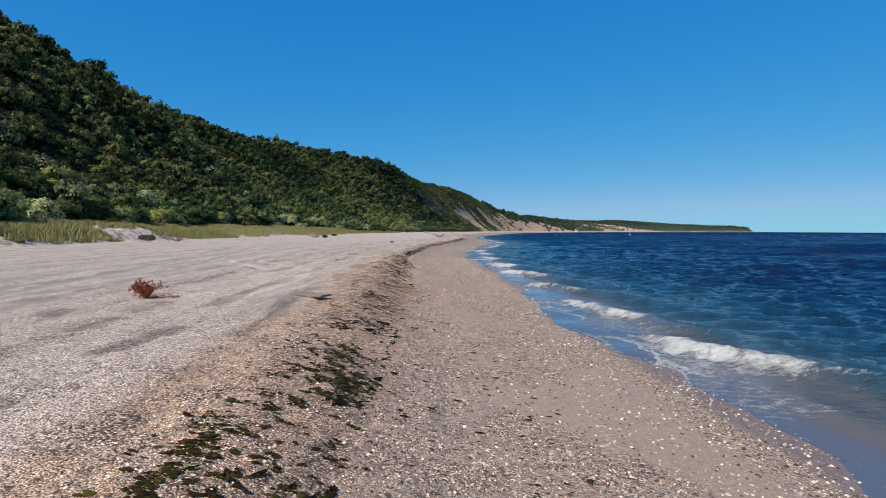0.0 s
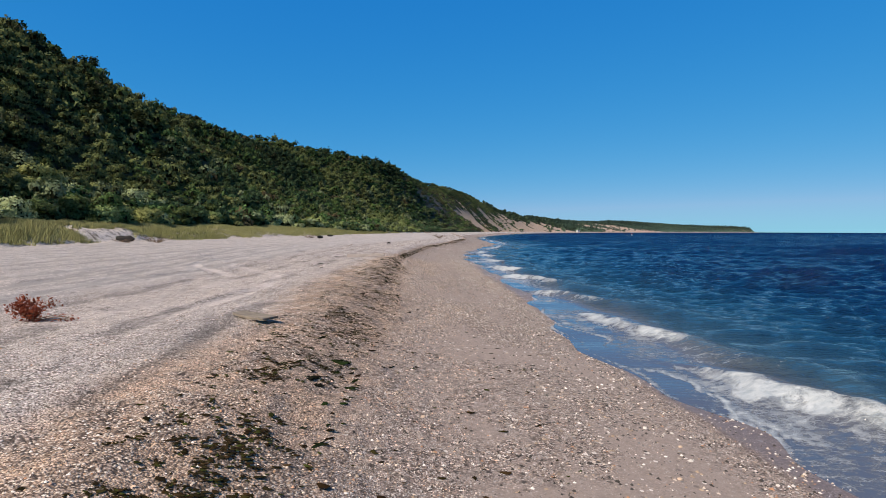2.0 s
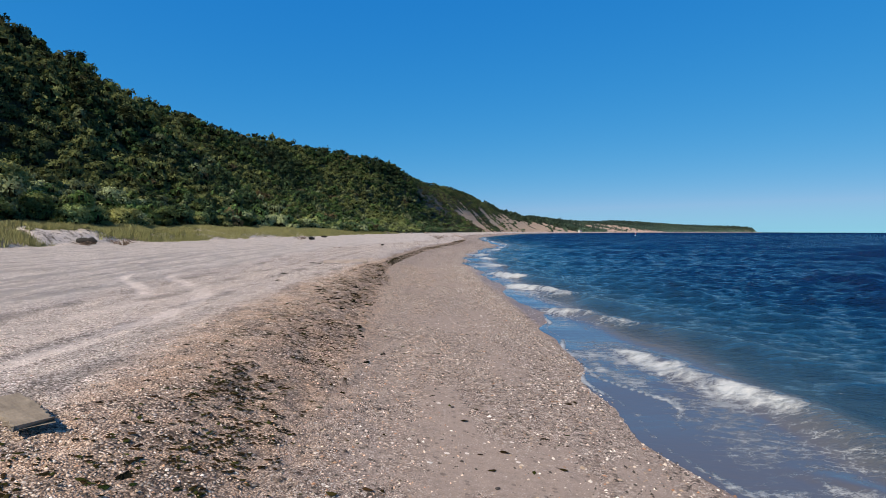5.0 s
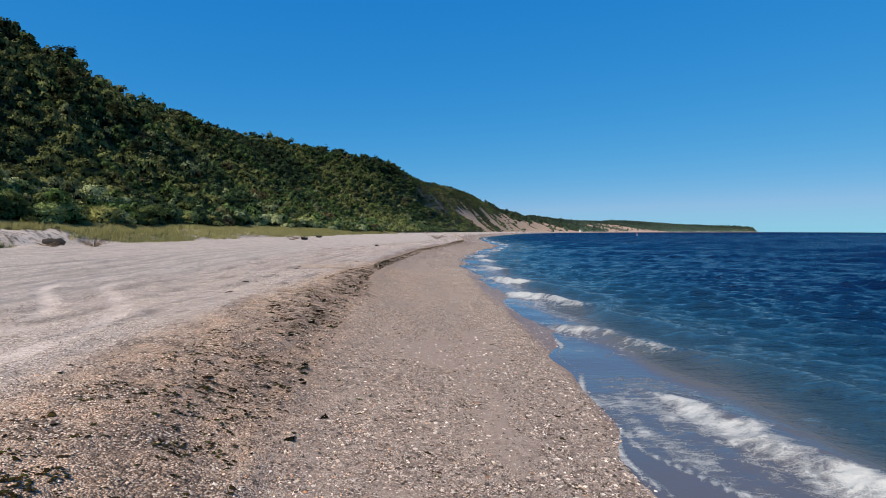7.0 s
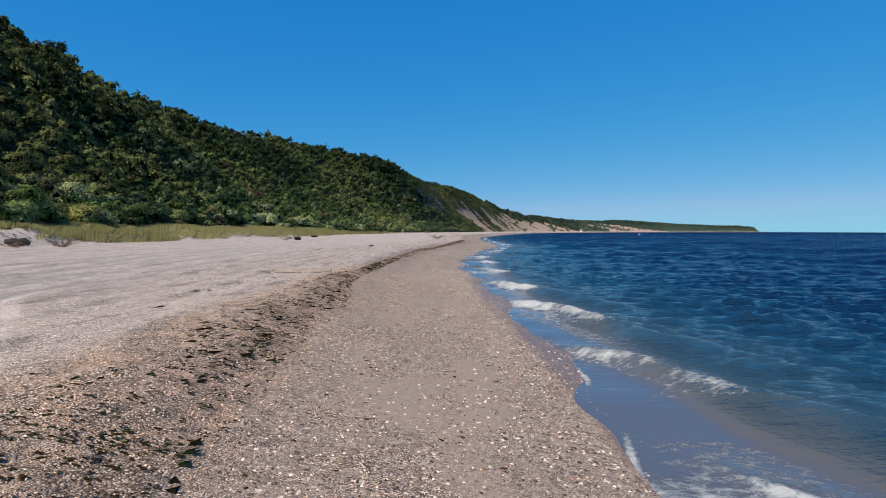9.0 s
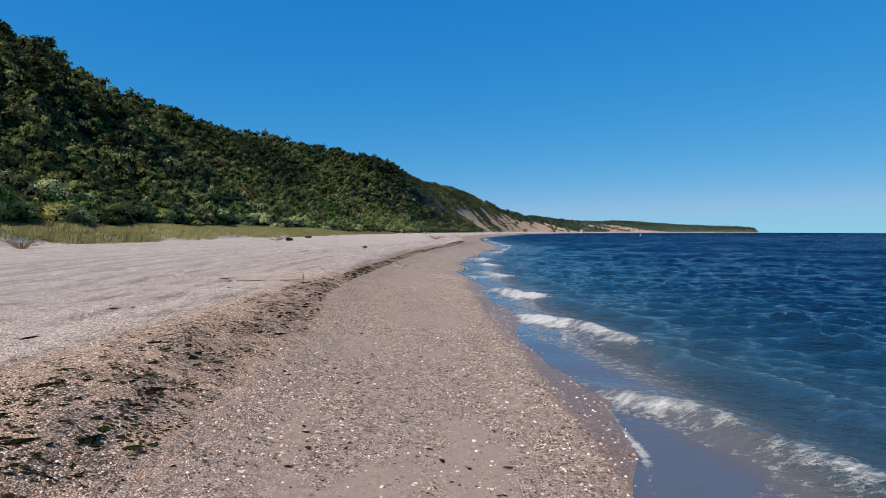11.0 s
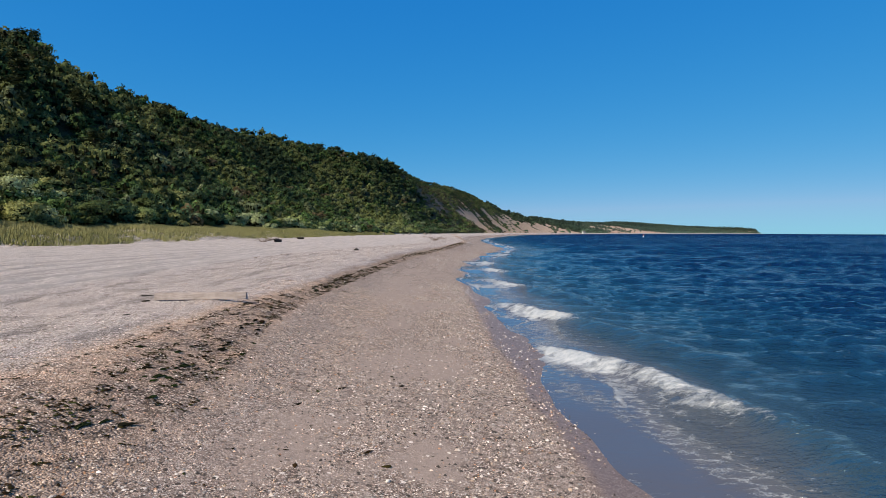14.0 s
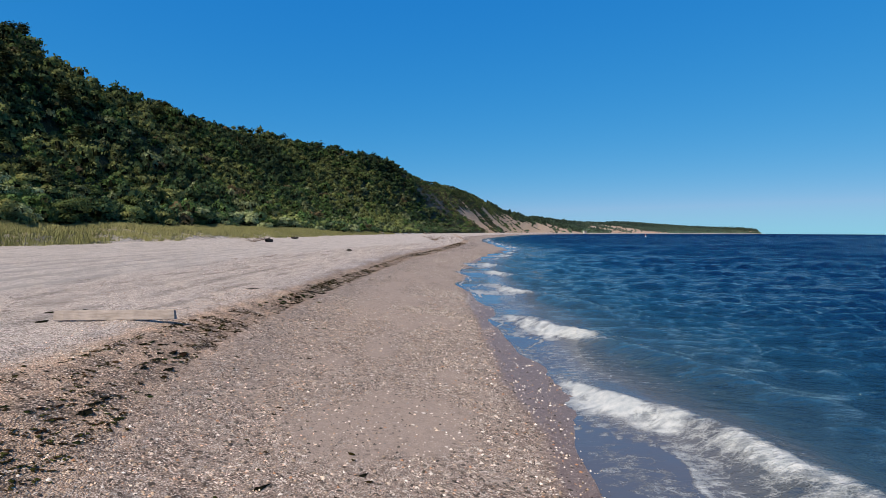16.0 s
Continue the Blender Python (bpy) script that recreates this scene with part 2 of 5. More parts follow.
    drift = ramp(nt, noise_node(nt, 2.2, 4, 0.6, pos).outputs["Fac"], grey((0.40, 0.2), (0.56, 1))).outputs[0]
    weedy = attribute(nt, "weedy").outputs["Fac"]
    colour = mix(nt, calc(nt, "MULTIPLY", calc(nt, "MULTIPLY", bits, drift), calc(nt, "MULTIPLY", weedy, 0.6)), colour, mix(nt, speck.outputs[2], (0.016, 0.016, 0.008), (0.075, 0.05, 0.03)))
    colour = mix(nt, bench, colour, mix(nt, ramp(nt, noise_node(nt, 1.8, 7, 0.7, pos).outputs["Fac"], grey((0.38, 0), (0.52, 1))).outputs[0], (0.15, 0.115, 0.085), (0.72, 0.63, 0.57)))
    wetness = calc(nt, "ADD", wet, calc(nt, "MULTIPLY", calc(nt, "SUBTRACT", patch, 0.5), calc(nt, "MULTIPLY", wet, 0.8)))
    wetness = ramp(nt, wetness, grey((0.25, 0), (0.7, 1))).outputs[0]
    colour = mix(nt, wetness, colour, mix(nt, 0.7, colour, (0.17, 0.115, 0.094)))
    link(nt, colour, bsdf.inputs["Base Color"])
    link(nt, ramp(nt, wetness, grey((0.2, 0.9), (1.0, 0.42))).outputs[0], bsdf.inputs["Roughness"])
    bsdf.inputs["Specular IOR Level"].default_value = 0.4
    lumps = calc(nt, "ADD", calc(nt, "MULTIPLY", cell_a.outputs["Distance"], -0.6), calc(nt, "MULTIPLY", cell_b.outputs["Distance"], -0.5))
    lumps = calc(nt, "ADD", lumps, calc(nt, "MULTIPLY", fine, 0.25))
    lumps = calc(nt, "ADD", lumps, calc(nt, "MULTIPLY", noise_node(nt, 9.0, 6, 0.75, pos).outputs["Fac"], calc(nt, "MULTIPLY", silt, 3.2)))
    lumps = calc(nt, "ADD", lumps, calc(nt, "MULTIPLY", noise_node(nt, 13.0, 4, 0.7, pos).outputs["Fac"], calc(nt, "MULTIPLY", calc(nt, "SUBTRACT", 1.0, damp, True), 1.3)))
    lumps = calc(nt, "MULTIPLY", lumps, calc(nt, "SUBTRACT", 1.0, calc(nt, "MULTIPLY", calc(nt, "MULTIPLY", bare, damp), 0.85)))
    lumps = calc(nt, "MULTIPLY", lumps, calc(nt, "SUBTRACT", 1.0, calc(nt, "MULTIPLY", pale, 0.8)))
    lumps = calc(nt, "MULTIPLY", lumps, calc(nt, "SUBTRACT", 1.0, calc(nt, "MULTIPLY", wetness, 0.93)))
    lumps = calc(nt, "MULTIPLY", lumps, calc(nt, "SUBTRACT", 1.0, calc(nt, "MULTIPLY", calc(nt, "SUBTRACT", damp, wrack), 0.5, True)))
    bump(nt, bsdf, lumps, 1.0, 0.02)
    return m


def soil_material():
    """Hillside soil under the scrub, with pale slides of sand and grey roots."""
    m, nt, bsdf = material("hillside_soil")
    pos = nt.nodes.new("ShaderNodeNewGeometry").outputs["Position"]
    bare, rocky = attribute(nt, "bare").outputs["Fac"], attribute(nt, "rocky").outputs["Fac"]
    coarse, fine = noise_node(nt, 0.12, 6, 0.65, pos).outputs["Fac"], noise_node(nt, 0.8, 6, 0.7, pos).outputs["Fac"]
    green = ramp(nt, fine, [(0.3, (0.020, 0.029, 0.011)), (0.6, (0.048, 0.066, 0.021)), (0.8, (0.07, 0.08, 0.028))]).outputs[0]
    sand = ramp(nt, fine, [(0.25, (0.38, 0.26, 0.18)), (0.55, (0.58, 0.43, 0.32)), (0.8, (0.68, 0.55, 0.43))]).outputs[0]
    rock = ramp(nt, fine, [(0.3, (0.06, 0.052, 0.045)), (0.5, (0.20, 0.175, 0.15)), (0.75, (0.40, 0.34, 0.29))]).outputs[0]
    rough_edge = calc(nt, "ADD", bare, calc(nt, "MULTIPLY", calc(nt, "SUBTRACT", coarse, 0.5), 0.8))
    colour = mix(nt, rocky, green, rock)
    colour = mix(nt, ramp(nt, rough_edge, grey((0.4, 0), (0.6, 1))).outputs[0], colour, sand)
    link(nt, colour, bsdf.inputs["Base Color"])
    bsdf.inputs["Roughness"].default_value = 0.95
    bump(nt, bsdf, noise_node(nt, 1.3, 5, 0.7, pos).outputs["Fac"], 1.0, 2.0)
    return m


def tint_material(name, rough, spread_low, spread_high, sheen=0.3, through_light=0.0):
    """Plant matter: the colour of each plant, varied from leaf to leaf."""
    m, nt, bsdf = material(name)
    tint = attribute(nt, "tint").outputs["Color"]
    geo = nt.nodes.new("ShaderNodeNewGeometry")
    vary = ramp(nt, geo.outputs["Random Per Island"], grey((0.0, spread_low), (1.0, spread_high))).outputs[0]
    colour = mix(nt, 1.0, tint, vary, "MULTIPLY")
    link(nt, colour, bsdf.inputs["Base Color"])
    bsdf.inputs["Roughness"].default_value = rough
    bsdf.inputs["Specular IOR Level"].default_value = sheen
    if through_light:
        thin = nt.nodes.new("ShaderNodeBsdfTranslucent")
        link(nt, colour, thin.inputs["Color"])
        both = nt.nodes.new("ShaderNodeMixShader")
        both.inputs[0].default_value = through_light
        link(nt, bsdf.outputs[0], both.inputs[1])
        link(nt, thin.outputs[0], both.inputs[2])
        link(nt, both.outputs[0], nt.nodes["Material Output"].inputs["Surface"])
    return m


def plain_material(name, low, high, scale, rough=0.85, relief=0.3, distance=0.01, stretch=(1, 1, 1)):
    """Grain at two sizes between two colours, in the thing's own space."""
    m, nt, bsdf = material(name)
    at = nt.nodes.new("ShaderNodeTexCoord").outputs["Object"]
    mapping = node(nt, "ShaderNodeMapping")
    mapping.inputs["Scale"].default_value = stretch
    link(nt, at, mapping.inputs["Vector"])
    a = noise_node(nt, scale, 6, 0.65, mapping.outputs[0]).outputs["Fac"]
    b = noise_node(nt, scale * 0.17, 3, 0.6, at).outputs["Fac"]
    fac = calc(nt, "ADD", calc(nt, "MULTIPLY", a, 0.65), calc(nt, "MULTIPLY", b, 0.35))
    link(nt, ramp(nt, fac, [(0.3, low), (0.7, high)]).outputs[0], bsdf.inputs["Base Color"])
    bsdf.inputs["Roughness"].default_value = rough
    bump(nt, bsdf, a, relief, distance)
    return m


def water_material():
    m, nt, bsdf = material("sea_water")
    pos = nt.nodes.new("ShaderNodeNewGeometry").outputs["Position"]
    deep, foam, offing = (attribute(nt, a).outputs["Fac"] for a in ("deep", "foam", "offing"))

    def slanted(turn, along):
        n = node(nt, "ShaderNodeMapping")
        n.inputs["Rotation"].default_value = (0, 0, radians(turn))
        n.inputs["Scale"].default_value = (along, 1.0, 1.0)
        link(nt, pos, n.inputs["Vector"])
        return n.outputs[0]

    swell = noise_node(nt, 0.5, 4, 0.6, slanted(-24, 0.35)).outputs["Fac"]
    chop = noise_node(nt, 0.95, 4, 0.6, slanted(-14, 0.6)).outputs["Fac"]
    ripple = noise_node(nt, 2.3, 5, 0.66, slanted(-22, 0.5)).outputs["Fac"]
    lace = noise_node(nt, 5.5, 7, 0.72, slanted(20, 0.6))
    lace.inputs["Distortion"].default_value = 0.3
    bubbles = voronoi(nt, 24.0, pos, "DISTANCE_TO_EDGE").outputs["Distance"]
    # water colour by depth; the shallow stops hold some mirrored sky blue
    body_and_sky = ramp(nt, deep, [(0.0, (0.105, 0.112, 0.140)), (0.08, (0.085, 0.098, 0.115)), (0.22, (0.032, 0.066, 0.100)), (0.45, (0.009, 0.043, 0.092)), (0.68, (0.003, 0.024, 0.074)), (1.0, (0.0015, 0.016, 0.066))]).outputs[0]
    holes = ramp(nt, lace.outputs["Fac"], grey((0.30, 0), (0.72, 1))).outputs[0]
    holes = calc(nt, "MULTIPLY", holes, ramp(nt, bubbles, grey((0.0, 1.0), (0.25, 0.6))).outputs[0])
    warped = nt.nodes.new("ShaderNodeVectorMath")
    warped.operation = "ADD"
    link(nt, slanted(15, 0.5), warped.inputs[0])
    swirl = nt.nodes.new("ShaderNodeVectorMath")
    swirl.operation = "SCALE"
    swirl.inputs["Scale"].default_value = 0.5
    link(nt, noise_node(nt, 2.0, 4, 0.6, pos).outputs["Color"], swirl.inputs[0])
    link(nt, swirl.outputs[0], warped.inputs[1])
    threads = ramp(nt, voronoi(nt, 4.6, warped.outputs[0], "DISTANCE_TO_EDGE").outputs["Distance"], grey((0.0, 0.25), (0.10, 0))).outputs[0]
    holes = calc(nt, "ADD", calc(nt, "MULTIPLY", holes, 0.85), threads, True)
    white = calc(nt, "SUBTRACT", calc(nt, "MULTIPLY", foam, 2.1), calc(nt, "MULTIPLY", calc(nt, "SUBTRACT", 1.0, holes), 1.25), True)
    white = ramp(nt, white, grey((0.06, 0), (0.95, 0.9))).outputs[0]
    white = calc(nt, "MULTIPLY", white, ramp(nt, foam, grey((0.02, 0), (0.15, 1))).outputs[0])
    froth = mix(nt, ramp(nt, lace.outputs["Fac"], grey((0.35, 0), (0.65, 1))).outputs[0], (0.33, 0.38, 0.43), (0.58, 0.61, 0.64))
    link(nt, mix(nt, white, body_and_sky, froth), bsdf.inputs["Base Color"])
    glossy = ramp(nt, deep, grey((0.3, 0.07), (1.0, 0.14))).outputs[0]
    link(nt, mix(nt, white, glossy, (0.8, 0.8, 0.8)), bsdf.inputs["Roughness"])
    # rough water mirrors less of the sky than a calm film does
    link(nt, calc(nt, "ADD", 1.0, ramp(nt, deep, [(0.05, (0.36,) * 3), (0.4, (0.36,) * 3), (1.0, (0.30,) * 3)]).outputs[0]), bsdf.inputs["IOR"])
    calm = ramp(nt, deep, [(0.0, (0.03,) * 3), (0.07, (0.5,) * 3), (0.35, (1.0,) * 3)]).outputs[0]
    height = calc(nt, "ADD", calc(nt, "MULTIPLY", swell, calc(nt, "ADD", 0.2, offing)), calc(nt, "MULTIPLY", chop, 1.3))
    height = calc(nt, "ADD", height, calc(nt, "MULTIPLY", ripple, 1.3))
    height = calc(nt, "ADD", height, calc(nt, "MULTIPLY", noise_node(nt, 5.5, 3, 0.6, slanted(-28, 0.4)).outputs["Fac"], 0.45))
    gust = noise_node(nt, 0.12, 3, 0.55, slanted(-8, 0.6)).outputs["Fac"]
    height = calc(nt, "ADD", height, calc(nt, "MULTIPLY", gust, 1.0))
    height = calc(nt, "MULTIPLY", height, calm)
    height = calc(nt, "ADD", height, calc(nt, "MULTIPLY", white, 0.06))
    uneven = bump(nt, bsdf, height, 1.0, 0.3)
    # the steep faces of the chop lean towards the beach
    lean = nt.nodes.new("ShaderNodeVectorMath")
    lean.operation = "SCALE"
    lean.inputs[0].default_value = (-0.12, -0.46, 0.0)
    link(nt, calc(nt, "MULTIPLY", calm, calc(nt, "ADD", 0.10, calc(nt, "MULTIPLY", offing, 0.9))), lean.inputs["Scale"])
    leaning = nt.nodes.new("ShaderNodeVectorMath")
    link(nt, uneven.outputs[0], leaning.inputs[0])
    link(nt, lean.outputs[0], leaning.inputs[1])
    unit = nt.nodes.new("ShaderNodeVectorMath")
    unit.operation = "NORMALIZE"
    link(nt, leaning.outputs[0], unit.inputs[0])
    link(nt, unit.outputs[0], bsdf.inputs["Normal"])
    return m


SAND = sand_material()
SOIL = soil_material()
WATER = water_material()
FOLIAGE = tint_material("foliage", 0.7, 0.66, 1.34, 0.12, 0.28)
GRASS = tint_material("dune_grass", 0.7, 0.85, 1.15, 0.08, 0.4)
STONE = tint_material("pebble_stone", 0.7, 0.75, 1.2, 0.35)
WEED = tint_material("seaweed_blade", 0.85, 0.5, 1.5, 0.03)
TWIG = plain_material("dry_twig", (0.10, 0.065, 0.045), (0.24, 0.17, 0.12), 20, 0.9)
BARK = plain_material("bark", (0.05, 0.04, 0.03), (0.14, 0.11, 0.085), 6, 0.95, 0.6, 0.03)
WOOD = plain_material("weathered_board", (0.24, 0.20, 0.172), (0.57, 0.49, 0.445), 26, 0.8, 0.5, 0.006, (0.12, 1, 1))
WOOD_GREY = plain_material("grey_board", (0.13, 0.108, 0.085), (0.34, 0.285, 0.22), 22, 0.8, 0.5, 0.006, (0.15, 1, 1))
WOOD_DARK = plain_material("charred_wood", (0.008, 0.007, 0.006), (0.04, 0.032, 0.026), 12, 0.8, 0.6, 0.02)
RED_LEAF = tint_material("red_leaf", 0.6, 0.5, 1.5, 0.2, 0.2)


# ---- the lie of the land: shore, grass edge, foot and crest of the bluff, as x over y ----
shore_line = curve([(-400, 18), (-60, 8), (0, 4.8), (6, 4.4), (15, 3.95), (25, 3.6), (35, 3.2), (45, 2.8), (60, 2.5), (75, 2.9), (100, 5.4), (120, 9.3), (137, 11.6), (155, 12.0), (200, 12.2), (275, 16), (350, 26), (450, 42), (560, 62), (700, 90), (900, 150), (1180, 262), (1780, 575), (2400, 980), (2900, 1330), (3700, 1880), (4000, 2084), (4060, 2060), (4300, 0), (4700, -2500)])
foot_line = curve([(-400, -38), (30, -41), (100, -42), (160, -39.5), (230, -31), (330, -14), (420, 3), (500, 22), (700, 66), (900, 122), (1180, 232), (1780, 540), (2400, 940), (2900, 1285), (3700, 1830), (4000, 2050), (4060, 2030), (4300, -40), (4700, -2540)])
grass_line = curve([(-400, -22), (0, -27), (30, -28), (60, -31.5), (100, -30.5), (150, -29), (230, -27), (330, -12.5), (420, 4.5), (500, 23.5), (700, 67.5), (900, 123.5), (1180, 234), (1780, 542), (2400, 942), (2900, 1288), (3700, 1834), (4000, 2056), (4060, 2036), (4300, -30), (4700, -2530)])
crest_line = curve([(-400, -112), (0, -112), (150, -111), (240, -108), (290, -104), (324, -90), (376, -66), (423, -40), (490, -31), (560, -23), (700, 10), (950, 68), (1187, 130), (1430, 210), (1900, 388), (2600, 751), (2950, 1020), (3750, 1640), (3900, 1940), (4000, 2035), (4060, 2010), (4300, -120), (4700, -2620)])
crest_height = curve([(-400, 51), (0, 50.5), (150, 50.5), (180, 46), (200, 42.5), (225, 43.5), (300, 46), (376, 48), (423, 47.8), (490, 46.3), (560, 46.8), (600, 47.8), (650, 49.6), (700, 50), (800, 47.5), (950, 40.5), (1187, 33), (1430, 33), (1900, 33), (2300, 36), (2600, 45), (2950, 41), (3750, 39), (3900, 36), (4000, 24), (4060, 10), (4300, 5), (4700, 5)])
profile = curve([(-14, 1.15), (-12, 1.15), (-9, 1.2), (-7.5, 1.19), (-6.8, 1.13), (-6.35, 1.04), (-5.8, 0.88), (-5.2, 0.73), (-4.5, 0.58), (-3.5, 0.44), (-2.5, 0.32), (0, 0.0), (3, -0.3), (8, -0.75), (20, -2.2), (60, -6)])
weed_low = curve([(-60, -1.2), (10, -1.3), (22, -1.4), (29, -1.95), (36, -2.15), (40, -2.75), (47, -3.0), (55, -2.9), (80, -1.8), (131, 4.5), (160, 6.0), (220, 6)])
weed_high = curve([(-60, -2.9), (10, -2.85), (16, -3.2), (21, -3.75), (28, -4.0), (36, -3.9), (42, -3.9), (46, -3.7), (55, -3.6), (80, -2.6), (131, 3.5), (160, 5.0), (220, 5)])


def track(points, n=160):
    ts = np.arange(len(points))
    t = np.linspace(0, len(points) - 1, n)
    return np.stack([curve(list(zip(ts, [p[k] for p in points])))(t) for k in (0, 1)], 1)


# Wheel tracks over the berm: the middle line of each pair.
DARK_TRACKS = [
    track([(-12.0, -8), (-12.2, 10), (-11.8, 22), (-11.6, 30), (-12.0, 36), (-12.3, 42), (-13.2, 52), (-13.4, 80)]),
    track([(-14.2, -8), (-13.6, 12), (-14.0, 28), (-14.6, 44), (-15.4, 60), (-14.8, 90)]),
    track([(-18.0, 0), (-17.5, 20), (-18.0, 40), (-18.5, 60), (-17.0, 90)]),
    track([(-9.6, -6), (-10.4, 8), (-11.6, 18), (-14.0, 32), (-17.0, 46), (-20.0, 62)]),
]
PALE_TRACKS = [
    track([(-6.8, 12.0), (-6.5, 17.0), (-6.6, 21.5), (-6.9, 24.0), (-7.7, 26.5), (-9.3, 29.2), (-11.3, 32.0), (-12.5, 36.0)]),
]


def ruts(x, y, lines):
    """Depth of the wheel ruts, with low ridges beside them."""
    total = np.zeros_like(x)
    near = (x > -23) & (x < -4) & (y > -10) & (y < 95)
    px, py = x[near], y[near]
    deep = np.zeros_like(px)
    for line in lines:
        best, last = np.full(px.shape, 1e9), np.zeros(px.shape)
        for n, a in enumerate(line):
            away = (px - a[0]) ** 2 + (py - a[1]) ** 2
            last = np.where(away < best, n, last)
            np.minimum(best, away, out=best)
        ends = step(0, 25, last) * step(len(line) - 1, len(line) - 26, last)
        off = np.abs(np.sqrt(best) - 0.82)
        deep += ends * (1 + 0.5 * vnoise(px / 0.8, py / 0.8, 7)) * (-0.035 * np.exp(-((off / 0.22) ** 4)) + 0.022 * np.exp(-(((off - 0.36) / 0.1) ** 2)))
    total[near] = deep
    return total


def furrow(x, y):
    """Scalloped furrows of dark gravel along the berm, 0 to 1."""
    d = x - shore_line(y)
    across = d + 0.3 * vnoise(y / 2.6, y * 0, 151) + 0.1 * vnoise(y / 0.55, x / 0.5, 152)
    line = step(0.25, 0.85, np.sin(2 * np.pi * across / 1.6 + 1.96))
    broken = step(-0.3, 0.2, vnoise(x / 0.9, y / 1.7, 153) + 0.5 * vnoise(x / 0.22, y / 0.3, 154))
    return line * broken * step(-7.5, -8.2, d) * step(-17, -13.0, d) * (0.65 + 0.35 * step(17, 11, y))


def smooth_sand(x, y):
    """Patches of bare damp sand between the pebbles of the foreshore, 0 to 1."""
    d = x - shore_line(y)
    return step(0.0, 0.35, fbm(x / 1.2, y / 2.6, 4, 161) + 0.05) * step(-5.0, -3.6, d + 0.5 * vnoise(x / 0.8, y / 1.5, 162)) * step(-0.6, -1.3, d)


def beach_height(x, y, detail=True):
    """The beach's height seaward of the grass."""
    wx = shore_line(y)
    d = x - wx
    z = profile(np.clip(d, -12, 60))
    gx = grass_line(y)
    t = np.clip((wx - 12 - x) / np.maximum(wx - 12 - gx, 1), 0, 1)
    z = np.where(d < -12, 1.15 + 0.62 * t**1.2, z)
    if detail:
        z = z + 0.05 * vnoise(y / 4.5, d / 3, 3) * step(4, -1, d) * step(-5.5, -1, d)
        upper = step(-6.5, -8, d)
        z = z + upper * 0.035 * fbm(x / 0.9, y / 2.6, 5, 11) + 0.032 * upper * fbm(x / 0.35, y / 0.5, 3, 12) * step(-26, -10, d)
        z = z - 0.018 * furrow(x, y)
        band = step(-8.2, -7, d) * step(-4.0, -5.2, d)
        z = z + band * 0.05 * fbm(x / 0.3, y / 0.4, 3, 21) * (0.45 + 0.55 * step(32, 22, y))
        z = z + 0.03 * fbm(x / 0.5, y / 0.6, 4, 25) * step(-10, -13, d) * step(120, 70, y)
        z = z + 0.012 * fbm(x / 0.16, y / 0.16, 2, 31) * step(0.3, -1.5, d)
    return z


def land_height(x, y):
    """The whole land: beach, grassy bench, bluff."""
    z = beach_height(x, y, False)
    gx, fx, cx, h = grass_line(y), foot_line(y), crest_line(y), crest_height(y)
    room = np.clip((gx - fx) / 10, 0.1, 1)
    bank = 0.68 + 0.35 * vnoise(y / 3.5, x / 9, 45) + 0.2 * vnoise(y / 1.2, x / 3, 46)
    bench = step(gx + 0.4, gx - 2.4, x) * bank * room + 1.77 + 1.1 * room * np.clip((gx - x) / np.maximum(gx - fx, 0.5), 0, 1) + (0.12 * vnoise(x / 3, y / 3, 41) + 0.16 * fbm(x / 1.1, y / 1.4, 3, 47)) * room + (0.2 + 0.3 * fbm(x / 0.9, y / 0.9, 3, 43)) * np.exp(-(((x + 33) / 2.2) ** 2) - ((y - 62) / 3.0) ** 2)
    z = np.where(x < gx + 0.4, bench, z)
    s = np.clip((fx - x) / np.maximum(fx - cx, 1), 0, 1.0)
    bump_size = step(0, 0.25, s) * np.where(y < 500, 2.2, 1.2)
    low = 1.77 + 1.7 * room
    slope = low + (h - low) * (s - 0.05 * np.sin(2 * np.pi * s)) + bump_size * fbm(y / 34, s * 2.2, 4, 51)
    z = np.where(x < fx, slope, z)
    back = np.clip(cx - x, 0, None)
    return np.where(x < cx, slope + 0.03 * np.clip(back, 0, 60) - 0.02 * back * 0, z)


def bare_sand(y, s):
    """Where the bluff has slid away to sand."""
    chute = fbm(y / 12 - s * 2.2 * np.clip(y / 600, 0.6, 3), s * 0.6 + 3, 3, 61)
    reach = np.interp(y, [300, 420, 520, 650, 1000, 1250, 1330, 1560, 1640, 1740, 1900, 1950, 2200, 2280, 2350, 2390, 2440, 2800, 3000, 3350, 3450, 3600, 4000], [-1.5, -1.1, -0.35, 0.5, 0.65, 0.6, -0.1, -0.6, 0.9, 1.1, 0.2, 1.0, 0.9, -0.7, -0.7, 0.2, -0.3, 0.3, -0.1, -0.2, 0.3, -0.2, -0.2])
    return step(0.0, 0.35, chute + reach - np.clip(s - 0.38, 0, 1) * np.interp(y, [1000, 1500], [2.6, 1.4]))


def bare_rock(y, s):
    """Where the scrub is thin and grey over roots and stones."""
    at = np.exp(-(((y - 475) / 38) ** 2) - ((s - 0.5) / 0.17) ** 2) + np.exp(-(((y - 572) / 32) ** 2) - ((s - 0.52) / 0.15) ** 2)
    return np.clip(1.3 * at * step(-0.6, 0.2, fbm(y / 9, s * 1.2, 3, 71)), 0, 0.95)


def growing(a, b, first, factor):
    out, size = [a], first
    while out[-1] < b:
        out.append(out[-1] + size)
        size *= factor
    return np.array(out)


